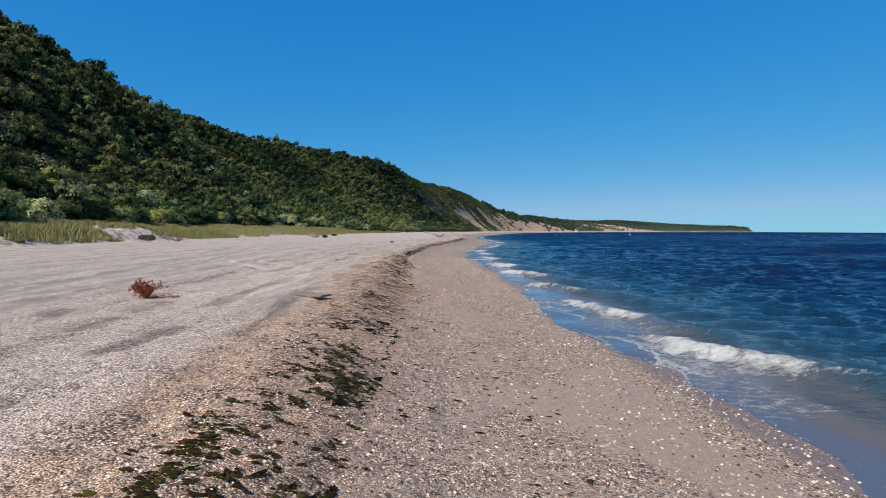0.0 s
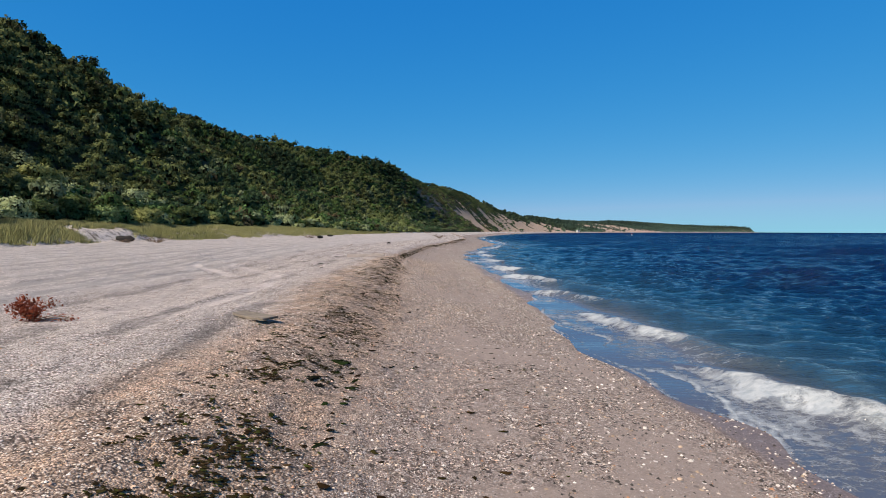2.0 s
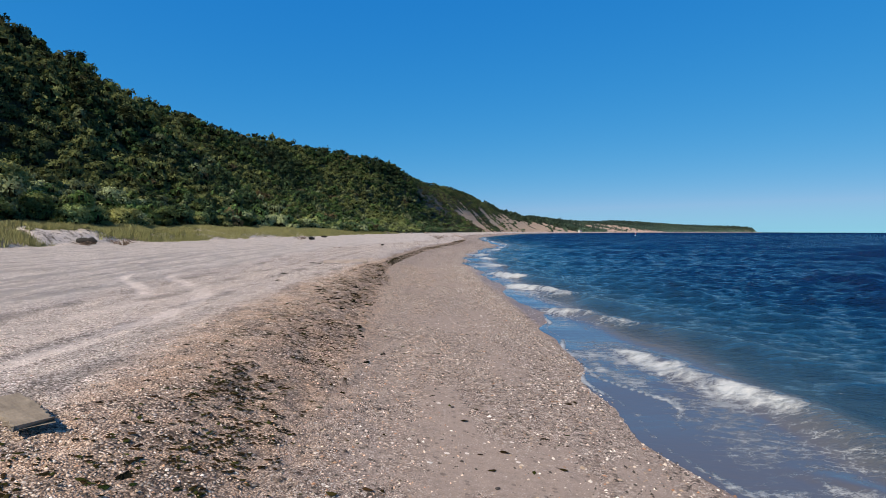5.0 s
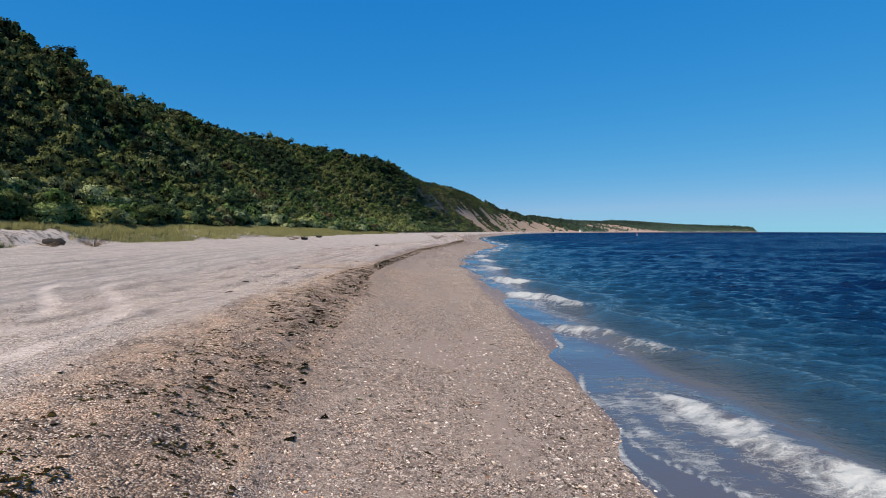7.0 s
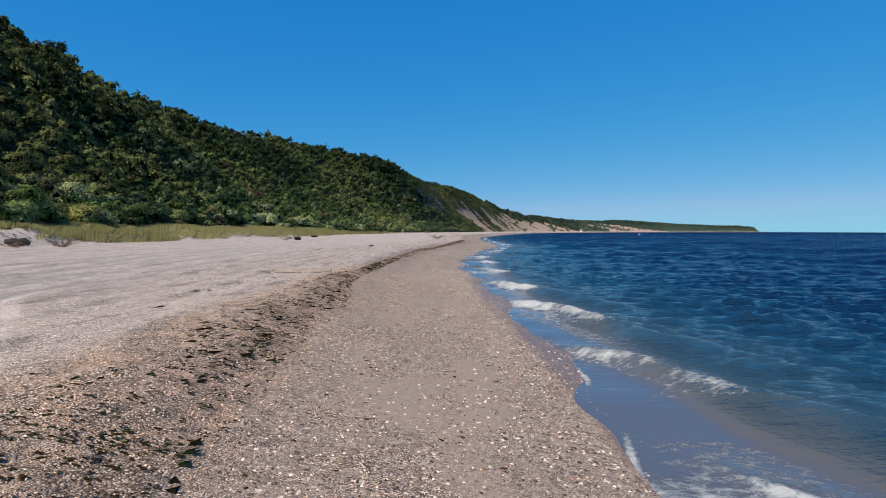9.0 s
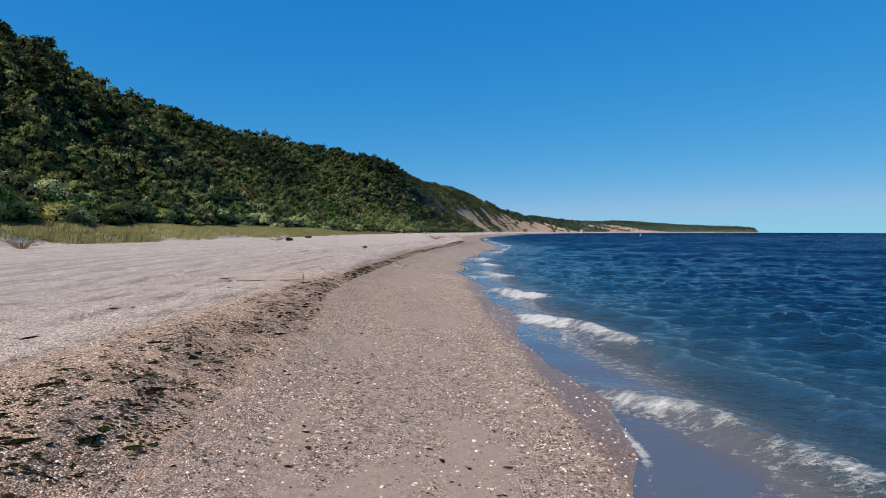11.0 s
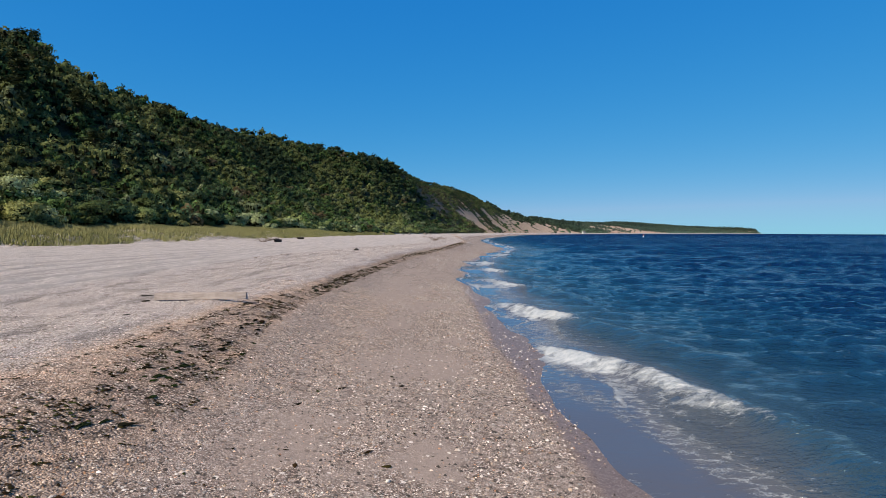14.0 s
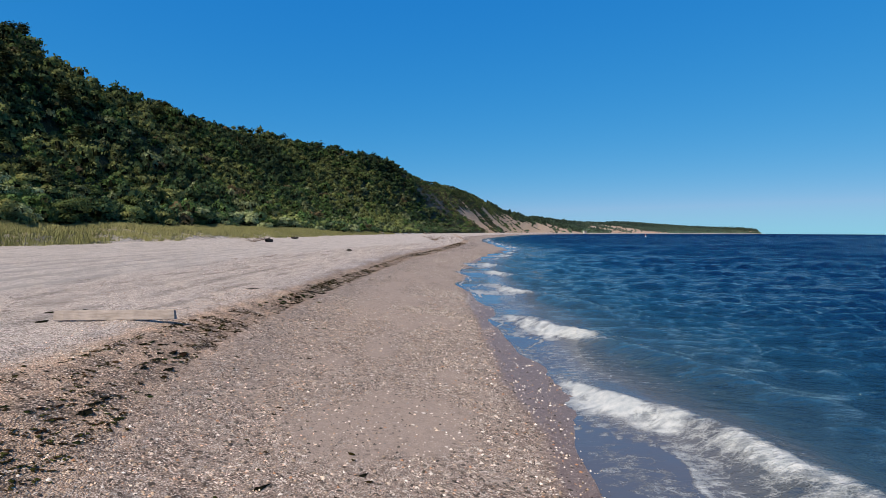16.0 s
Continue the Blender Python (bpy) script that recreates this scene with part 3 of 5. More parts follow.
# ---- ground ----
ROWS_Y = np.concatenate([np.linspace(-400, -30, 12), np.linspace(-20, 2.5, 24), np.arange(2.6, 48, 0.155), growing(48, 4700, 0.16, 1.032)])
COLS_D = np.concatenate([[60, 40, 25, 15, 9, 6, 4.5, 3.4, 2.6, 2.0, 1.6], np.arange(1.3, -10.2, -0.07), [-10.4, -10.8, -11.3, -12]])
COLS_B = np.linspace(0, 1, 135)[1:] ** 1.15
COLS_C = np.linspace(0, 1, 14)[1:]


def build_beach():
    y = ROWS_Y[:, None]
    wx, gx, fx = shore_line(y), grass_line(y), foot_line(y)
    xa = wx + COLS_D[None]
    edge = gx + 0.4
    xb = (wx - 12) + (edge - (wx - 12)) * COLS_B[None]
    xc = edge + (fx - edge) * COLS_C[None] ** 1.6
    yy = np.broadcast_to(y, xa.shape)
    za = beach_height(xa, yy)
    yb = np.broadcast_to(y, xb.shape)
    lines = DARK_TRACKS + PALE_TRACKS
    zb = beach_height(xb, yb) + 0.45 * ruts(xb, yb.copy(), lines)
    za = za + 0.35 * ruts(xa, yy.copy(), lines)
    yc = np.broadcast_to(y, xc.shape)
    zc = land_height(xc, yc)
    x, z = np.hstack([xa, xb, xc]), np.hstack([za, zb, zc])
    yfull = np.broadcast_to(y, x.shape)
    d = x - wx
    wave = 0.45 * vnoise(yfull / 5.5, yfull * 0, 81) + 0.2 * vnoise(yfull / 1.7, d * 0, 82)
    damp = step(-7.3, -5.5, d + 0.4 * vnoise(x / 2, yfull / 3, 83))
    wet = step(-0.75, 0.05, d + 0.5 * wave)
    low, high = weed_low(yfull), weed_high(yfull)
    upward = 0.25 + 0.35 * step(60, 30, yfull) + 0.5 * step(14, 8, yfull)
    mid, half = (low + high - upward) / 2, (low - high + upward) / 2
    wrack = step(1.5, 0.6, np.abs(x - mid) / half)
    weedy = step(1.25, 0.5, np.abs(x - (low + high) / 2) / ((low - high) / 2))
    silt = step(-13.3, -15.0, d + 0.8 * vnoise(x / 3, yfull / 6, 84)) * (0.75 + 0.25 * vnoise(x / 1.0, yfull / 5, 85))
    rut = np.clip(-ruts(x, yfull.copy(), DARK_TRACKS) / 0.027, 0, 1)
    pale = np.clip(-ruts(x, yfull.copy(), PALE_TRACKS) / 0.027, 0, 1)
    bench = step(gx + 2.6, gx - 0.4, x + 1.4 * vnoise(x / 2, yfull / 2, 86) + 0.8 * vnoise(x / 0.6, yfull / 0.9, 87)) * (0.5 + 0.5 * step(gx + 0.6, gx - 0.4, x))
    me = raw_mesh("beach_ground", np.stack([x, yfull, z], -1).reshape(-1, 3), grid_faces(*x.shape)[:, ::-1], {"damp": damp, "wet": wet, "wrack": wrack, "silt": silt, "bench": bench, "rut": rut, "pale": pale, "smooth_sand": smooth_sand(x, yfull), "weedy": weedy, "furrow": furrow(x, yfull)}, smooth=True)
    return tagged(part("beach_ground", me, SAND), "pale shell gravel beach with damp pebbly foreshore", "beach", kind="structure")


def build_hill():
    rows = np.concatenate([np.linspace(-400, -30, 12), np.arange(-20, 330, 2.0), growing(330, 4700, 2.2, 1.02)])
    y = rows[:, None]
    fx, cx = foot_line(y), crest_line(y)
    s = np.linspace(0, 1, 44)[None]
    x = np.hstack([fx + (cx - fx) * s, cx - np.array([[6, 20, 60, 200, 700, 2500]])])
    yy = np.broadcast_to(y, x.shape)
    z = land_height(x, yy)
    z[:, 0] = land_height(fx + 1e-6, y)[:, 0]
    sf = np.clip((fx - x) / np.maximum(fx - cx, 1), 0, 1.2)
    me = raw_mesh("hillside", np.stack([x, yy, z], -1).reshape(-1, 3), grid_faces(*x.shape)[:, ::-1], {"bare": bare_sand(yy, sf), "rocky": bare_rock(yy, sf)}, smooth=True)
    return tagged(part("hillside", me, SOIL), "steep coastal bluff of dark soil with pale sand slides", "hillside", kind="structure")


# ---- sea ----
def wind_waves(x, y, coarse):
    """Short steep waves of many lengths running aslant to the shore, left out where the mesh is too coarse for them."""
    rng = np.random.default_rng(77)
    z, spread_out = np.zeros_like(x), 0.0
    for _ in range(56):
        long = 0.55 * (2.8 / 0.55) ** rng.uniform()
        way = radians(246) + rng.normal(scale=0.55)
        size = 0.0082 * long**0.75
        phase = 2 * np.pi / long * (np.cos(way) * x + np.sin(way) * y) + rng.uniform(0, 6.28)
        z = z + size * np.cos(phase + 0.5 * vnoise(x / 6, y / 6, 140)) * step(long / 1.5, long / 2.8, coarse)
        spread_out += size * size / 2
    z = z * (0.9 + 0.25 * vnoise(x / 8, y / 6, 141))
    return z + 0.36 * (z * z / math.sqrt(spread_out) - math.sqrt(spread_out))


def open_waves(x, y, coarse):
    """Longer waves of the open water, crests across the wind."""
    rng = np.random.default_rng(78)
    z = np.zeros_like(x)
    for _ in range(26):
        long = 3.2 * (15 / 3.2) ** rng.uniform()
        way = radians(252) + rng.normal(scale=0.3)
        phase = 2 * np.pi / long * (np.cos(way) * x + np.sin(way) * y) + rng.uniform(0, 6.28)
        z = z + 0.0075 * long**0.7 * np.cos(phase + 0.8 * vnoise(x / 20, y / 20, 142)) * step(long / 1.5, long / 2.8, coarse)
    return z + 3.0 * z * z - 0.01


def build_sea():
    rows = np.concatenate([np.linspace(-400, -20, 20), np.arange(-18, 3, 0.3), np.arange(3, 46, 0.15), growing(46, 300, 0.15, 1.0125), growing(303, 4970, 3.2, 1.03)])
    cols = np.concatenate([np.arange(-1.6, 6.0, 0.08), growing(6.0, 90, 0.095, 1.0155), growing(92, 6500, 1.5, 1.09)])
    y, e = rows[:, None], cols[None]
    wx = np.where(y > 4000, shore_line(4000.0), shore_line(y))
    x = wx + e
    yy = np.broadcast_to(y, x.shape)
    far = step(1.5, 7, e) * (0.55 + 0.45 * step(4, 16, e))
    u, v = 0.9 * x + 0.42 * yy, -0.42 * x + 0.9 * yy
    coarse = np.maximum(np.gradient(rows)[:, None], np.gradient(cols)[None])
    z = far * wind_waves(x, yy, coarse)
    z = z + np.maximum(step(18, 45, e), step(4, 14, e) * step(45, 110, yy)) * open_waves(x, yy, np.maximum(np.gradient(rows)[:, None], 0.4 * np.gradient(cols)[None]))
    foam = np.zeros_like(x)
    # waves that reach the shore aslant, one after the other: each breaks white near the sand and stands dark farther out
    waves = np.random.default_rng(17)
    y0 = -16.0
    while y0 < 330:
        long, size, lean = waves.uniform(7, 10), waves.uniform(0.6, 1.0), waves.uniform(2.4, 3.8)
        here = np.where((rows < y0 + 1.5) & (rows > y0 - 1.7 * long))[0]
        if len(here):
            ys, es = rows[here][:, None], e
            t = (y0 - ys) / long
            ec = 0.9 + lean * np.clip(t, -0.2, 2) ** 1.0 + 0.3 * vnoise(ys / 1.9 + y0, ys * 0, 92) + 0.12 * vnoise(ys / 0.6, ys * 0 + y0, 93)
            off = es - ec
            rise = size * step(-0.1, 0.3, t) * step(1.7, 0.8, t)
            breaking = size * step(-0.08, 0.1, t) * step(0.95, 0.55, t) * (0.95 + 0.45 * vnoise(ys / 1.3, ys * 0 + y0, 94))
            zz = 0.27 * rise * np.where(off < 0, np.exp(-((off / (0.2 + 0.5 * np.clip(t, 0, 1))) ** 2)), np.exp(-((off / 0.85) ** 2)))
            thick = (0.13 + 0.42 * step(0.0, 0.3, t) * step(1.0, 0.45, t)) * np.where(off < -0.15, 1.6, 0.7)
            tumble = np.clip(breaking, 0, 1) * np.exp(-(((off + 0.15) / thick) ** 2))
            xs = x[here]
            tumble = tumble * (0.85 + 0.5 * fbm(xs / 0.4, ys / 0.45, 3, 110))
            zz = zz + 0.10 * tumble * fbm(xs / 0.3, ys / 0.34, 3, 97)
            reach = (2.6 + 1.2 * step(45, 65, ys)) * (0.6 + 0.4 * vnoise(ys / 1.5 + y0, ys * 0, 99))
            sheet = np.clip(breaking, 0, 1) * step(-reach - 0.25, -reach + 0.15, off) * step(0.3, -0.15, off)
            streaks = 0.52 + 0.16 * step(45, 65, ys) + 0.26 * vnoise(xs / 0.35 + ys * 0.2, ys / 0.9, 103) + 0.14 * vnoise(xs / 0.13, ys / 0.3, 104)
            rim = np.clip(breaking, 0, 1) * np.exp(-(((off + reach) / 0.085) ** 2)) * 0.95
            trail = 0.24 * np.clip(breaking, 0, 1) * step(1.6, 0.2, off) * step(-0.1, 0.3, off) * step(0.1, 0.6, vnoise(xs / 0.8, ys / 0.5, 108))
            z[here] += zz
            foam[here] = np.maximum(foam[here], np.maximum.reduce([1.05 * tumble, sheet * streaks, rim, trail]))
        y0 += waves.uniform(8.0, 13.0)
    swell = e - (9.5 + 1.6 * vnoise(yy / 16, yy * 0, 94))
    z = z + 0.12 * np.where(swell < 0, np.exp(-((swell / 0.8) ** 2)), np.exp(-((swell / 1.7) ** 2))) * step(-0.3, 0.5, vnoise(yy / 9, yy * 0, 95)) * step(300, 100, yy)
    z = z + 0.02 * fbm(u / 1.1, v / 0.45, 2, 96) * step(1.5, 4.0, e) * step(60, 30, yy) * step(25, 12, e)
    # the water runs up the sand in lobes
    lobe = -0.005 + 0.080 * vnoise(yy / 4.6, yy * 0, 98) + 0.042 * vnoise(yy / 1.7, yy * 0, 99)
    z = z + np.where(e < 2.2, lobe * step(2.2, 0.6, e), 0)
    over = z - beach_height(x, yy, False)
    edge = np.exp(-(((over - 0.013) / 0.010) ** 2)) * step(1.6, 0.6, e) * (0.38 + 0.5 * step(-0.1, 0.5, vnoise(yy / 3, x / 3, 105)))
    old = (0.30 + 0.12 * step(3.0, 1.5, e)) * step(-0.25, 0.5, vnoise(x / 1.1 + 0.3 * yy, yy / 2.4, 109)) * step(6.5, 2.5, e) * step(-0.6, 0.6, e) * step(160, 60, yy)
    foam = np.maximum(foam, old)
    foam = np.clip(np.maximum(foam, edge * step(330, 200, yy)), 0, 1.0)
    deep = np.clip(e / 20, 0, 1) ** 0.75 * step(1.2, 4.0, e + 0.7 * vnoise(yy / 3, x, 106))
    offing = np.maximum(step(5, 60, e), step(70, 220, yy))
    me = raw_mesh("sea", np.stack([x, yy, z], -1).reshape(-1, 3), grid_faces(*x.shape), {"foam": foam, "deep": deep, "offing": offing}, smooth=True)
    return tagged(part("sea", me, WATER), "dark blue choppy sea with small foaming breakers", "water", kind="structure")


build_beach()
build_hill()
build_sea()


# ---- plants ----
def leaf_crown(seed, lobes, leaves, leaf, flat=0.85, tall=1.0):
    """A crown of unit size: lobes of small leaf blades round dark cores. Returns vertices, triangles, which vertices
    are leaves, and the way they face.
    """
    rng = np.random.default_rng(seed)
    a = rng.uniform(0, 2 * np.pi, lobes)
    up = rng.uniform(-0.15, 0.8, lobes)
    reach = 0.68 * np.sqrt(np.clip(1 - up**2, 0.1, 1)) * rng.uniform(0.45, 1.1, lobes)
    centre = np.stack([reach * np.cos(a), reach * np.sin(a), (up + 0.35) * tall], 1)
    size = rng.uniform(0.22, 0.46, lobes)
    verts, faces, leafy, facing = [], [], [], []
    k = 0
    for c, r in zip(centre, size):
        n = rng.normal(size=(leaves, 3))
        n[:, 2] = np.abs(n[:, 2]) * 0.9 - 0.25
        n /= np.linalg.norm(n, axis=1)[:, None]
        p = c + n * r * rng.uniform(0.72, 1.16, (leaves, 1)) * (1, 1, flat)
        face = n + rng.normal(scale=0.45, size=n.shape)
        face /= np.linalg.norm(face, axis=1)[:, None]
        u = np.cross(face, rng.normal(size=n.shape))
        u /= np.linalg.norm(u, axis=1)[:, None]
        w = np.cross(face, u)
        s = leaf * rng.uniform(0.6, 1.35, (leaves, 1))
        quad = np.stack([p - u * s, p + u * s, p + w * s * 1.3], 1).reshape(-1, 3)
        verts.append(quad)
        facing.append(np.repeat(0.85 * n + 0.4 * face + (0, 0, 0.15), 3, 0))
        faces.append(k + np.arange(leaves * 3).reshape(-1, 3))
        # crossed cards inside the lobe, their dark colour standing for the shade there
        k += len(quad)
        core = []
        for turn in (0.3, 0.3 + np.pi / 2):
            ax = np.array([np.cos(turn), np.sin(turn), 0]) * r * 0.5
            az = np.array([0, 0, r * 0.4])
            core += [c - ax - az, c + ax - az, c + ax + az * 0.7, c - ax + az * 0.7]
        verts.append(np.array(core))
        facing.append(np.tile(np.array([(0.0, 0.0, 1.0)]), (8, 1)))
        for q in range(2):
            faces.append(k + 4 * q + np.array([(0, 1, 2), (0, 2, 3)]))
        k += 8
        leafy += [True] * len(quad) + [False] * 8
    facing = np.concatenate(facing)
    return np.concatenate(verts), np.concatenate(faces), np.array(leafy), facing / np.linalg.norm(facing, axis=1)[:, None]


def pine_crown(seed, layers=6, tufts=16, leaf=0.13):
    """Tiers of needle tufts on spreading limbs, uneven and open, of unit height."""
    rng = np.random.default_rng(seed)
    verts, faces = [], []
    for n in range(layers):
        h = 0.32 + 0.68 * n / (layers - 1)
        limbs = rng.integers(3, 6)
        for a in rng.uniform(0, 2 * np.pi, limbs):
            long = (0.5 - 0.36 * (h - 0.3)) * rng.uniform(0.45, 1.15)
            for q in rng.uniform(0.3, 1.0, tufts):
                p = np.array([np.cos(a) * long * q, np.sin(a) * long * q, h + 0.08 * q]) + rng.normal(scale=0.035, size=3)
                u, w = rng.normal(size=(2, 3))
                u[2] *= 0.4
                w[2] = w[2] * 0.4 + 0.3
                u, w = u / np.linalg.norm(u) * leaf * rng.uniform(0.5, 1.1), w / np.linalg.norm(w) * leaf * 0.4
                faces.append(len(verts) + np.arange(4))
                verts += [p - u, p - w, p + u, p + w]
    return np.array(verts), np.array(faces)


# shade inside a crown, put into the colour of the lobe cores
CORE_SHADE = np.array((0.034, 0.040, 0.020))
GREENS = np.array((1.28, 1.24, 1.6)) * np.array([(0.055, 0.098, 0.024), (0.066, 0.112, 0.027), (0.092, 0.126, 0.032), (0.042, 0.074, 0.026), (0.080, 0.098, 0.030), (0.112, 0.136, 0.038), (0.112, 0.140, 0.056), (0.105, 0.085, 0.034)])


def forest(name, place, radius, templates, rng, label, tints=None):
    """Many plants as one mesh of leaves."""
    all_v, all_f, all_c, all_n = [], [], [], []
    pick = rng.integers(0, len(templates), len(place))
    base = 0
    for k, (tv, tf, leafy, facing) in enumerate(templates):
        some = pick == k
        n = int(some.sum())
        if not n:
            continue
        r = radius[some]
        size = np.stack([r, r, r * rng.uniform(0.8, 1.25, n)], 1)
        turn = rng.uniform(0, 6.28, n)
        v, f = spread(tv, tf, place[some], turn, size)
        all_n.append(spread(facing, tf, np.zeros((n, 3)), turn, np.ones((n, 3)))[0])
        c = tints[some] if tints is not None else GREENS[rng.integers(0, len(GREENS), n)] * rng.uniform(0.75, 1.3, (n, 1))
        all_v.append(v), all_f.append(f + base)
        all_c.append(np.where(np.tile(leafy, n)[:, None], np.repeat(c, len(tv), 0), CORE_SHADE))
        base += len(v)
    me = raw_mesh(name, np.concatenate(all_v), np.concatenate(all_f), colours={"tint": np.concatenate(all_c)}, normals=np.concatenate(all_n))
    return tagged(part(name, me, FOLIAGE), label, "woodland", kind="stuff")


def slope_points(rng, y0, y1, per_square, s0=0.0, s1=1.04):
    """Uneven places on the bluff."""
    out = []
    ys = np.linspace(y0, y1, 400)
    width = foot_line(ys) - crest_line(ys)
    n = int(per_square * (y1 - y0) * width.mean() * 1.2)
    k = np.arange(n) + rng.uniform(0, 1000)
    y = y0 + (y1 - y0) * ((k * 0.7548777) % 1.0) + rng.normal(scale=0.5, size=n)
    s = s0 + (s1 - s0) * ((k * 0.5698403 + rng.normal(scale=0.006, size=n)) % 1.0)
    keep = rng.uniform(0, width.max(), n) < foot_line(y) - crest_line(y)
    y, s = y[keep], s[keep]
    keep = rng.uniform(0, 1, len(y)) > np.maximum(bare_sand(y, s) * 0.97, bare_rock(y, s) * 0.8)
    y, s = y[keep], s[keep]
    x = foot_line(y) + (crest_line(y) - foot_line(y)) * s
    return np.stack([x, y, land_height(x, y)], 1), s


def zone_tints(rng, p, s):
    """Drifts of darker and yellower scrub over the bluff, palest at the foot, darkest at the crest."""
    n = len(p)
    drift = fbm(p[:, 1] / 30, s * 3, 3, 121)
    pick = np.clip((drift * 2.2 + 0.5 + rng.normal(scale=0.35, size=n)) * 7, 0, 7).astype(int)
    order = np.array([3, 0, 3, 1, 0, 4, 2, 5])
    # each tint also scaled by its distance along the shore
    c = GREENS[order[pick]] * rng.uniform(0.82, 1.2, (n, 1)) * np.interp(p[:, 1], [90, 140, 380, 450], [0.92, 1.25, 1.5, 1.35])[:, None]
    # haze painted into the tint: far scrub turns uniform, paler and bluer
    haze = step(500, 1000, p[:, 1])[:, None] * 0.85
    c = c * (1 - haze) + (np.array((0.072, 0.112, 0.062)) + np.array((0.05, 0.075, 0.085)) * step(800, 1900, p[:, 1])[:, None]) * haze
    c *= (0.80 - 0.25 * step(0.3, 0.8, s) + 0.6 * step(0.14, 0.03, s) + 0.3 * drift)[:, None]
    thin = (p[:, 1] > 420) & (p[:, 1] < 700) & (rng.uniform(0, 1, n) < 0.35) & (s < 0.75)
    c[thin] = np.array((0.085, 0.085, 0.05)) * rng.uniform(0.7, 1.3, (thin.sum(), 1))
    silver = (rng.uniform(0, 1, n) < 0.10 + 0.2 * (s < 0.15)) & (s < 0.5) & (p[:, 1] < 500)
    c[silver] = GREENS[6] * rng.uniform(0.9, 1.4, (silver.sum(), 1))
    rust = (rng.uniform(0, 1, n) < 0.012) & (p[:, 1] < 500)
    c[rust] = GREENS[7] * rng.uniform(0.9, 1.3, (rust.sum(), 1))
    return c


rng = np.random.default_rng(5)
fine_crowns = [leaf_crown(100 + k, 9, 74, 0.074) for k in range(6)]
mid_crowns = [leaf_crown(200 + k, 7, 28, 0.125) for k in range(5)]
low_crowns = [leaf_crown(500 + k, 3, 16, 0.19, 0.7, 0.8) for k in range(5)]
tiny_crowns = [leaf_crown(400 + k, 2, 10, 0.33) for k in range(4)]
far_crowns = [leaf_crown(300 + k, 3, 14, 0.27) for k in range(4)]

p, s = slope_points(rng, 45, 115, 0.17)
open_side = p[:, 0] > -0.8 * p[:, 1] - 6
size = (0.9 + 2.1 * rng.uniform(0, 1, len(p)) ** 1.6) * (0.9 + 0.4 * s)
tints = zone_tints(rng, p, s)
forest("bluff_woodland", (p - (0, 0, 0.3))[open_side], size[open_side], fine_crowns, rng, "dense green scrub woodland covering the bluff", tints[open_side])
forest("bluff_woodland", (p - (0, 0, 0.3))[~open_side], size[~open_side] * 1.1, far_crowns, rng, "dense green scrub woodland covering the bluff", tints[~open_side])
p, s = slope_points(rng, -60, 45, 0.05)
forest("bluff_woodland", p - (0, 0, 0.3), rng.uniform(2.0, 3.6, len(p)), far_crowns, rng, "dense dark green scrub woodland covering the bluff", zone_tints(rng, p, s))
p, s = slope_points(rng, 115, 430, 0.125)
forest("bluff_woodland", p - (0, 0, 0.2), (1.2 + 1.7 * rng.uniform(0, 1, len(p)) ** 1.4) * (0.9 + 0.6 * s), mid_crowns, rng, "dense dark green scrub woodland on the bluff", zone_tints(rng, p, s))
p, s = slope_points(rng, 430, 900, 0.085)
forest("distant_woodland", p - (0, 0, 0.3), rng.uniform(1.5, 2.8, len(p)), low_crowns, rng, "dark green scrub on the distant bluff", zone_tints(rng, p, s))
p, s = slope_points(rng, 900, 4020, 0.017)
forest("distant_woodland", p - (0, 0, 2.2), rng.uniform(4.2, 6.2, len(p)), tiny_crowns, rng, "green woods on the far headland, haze painted into their colour", zone_tints(rng, p, s))


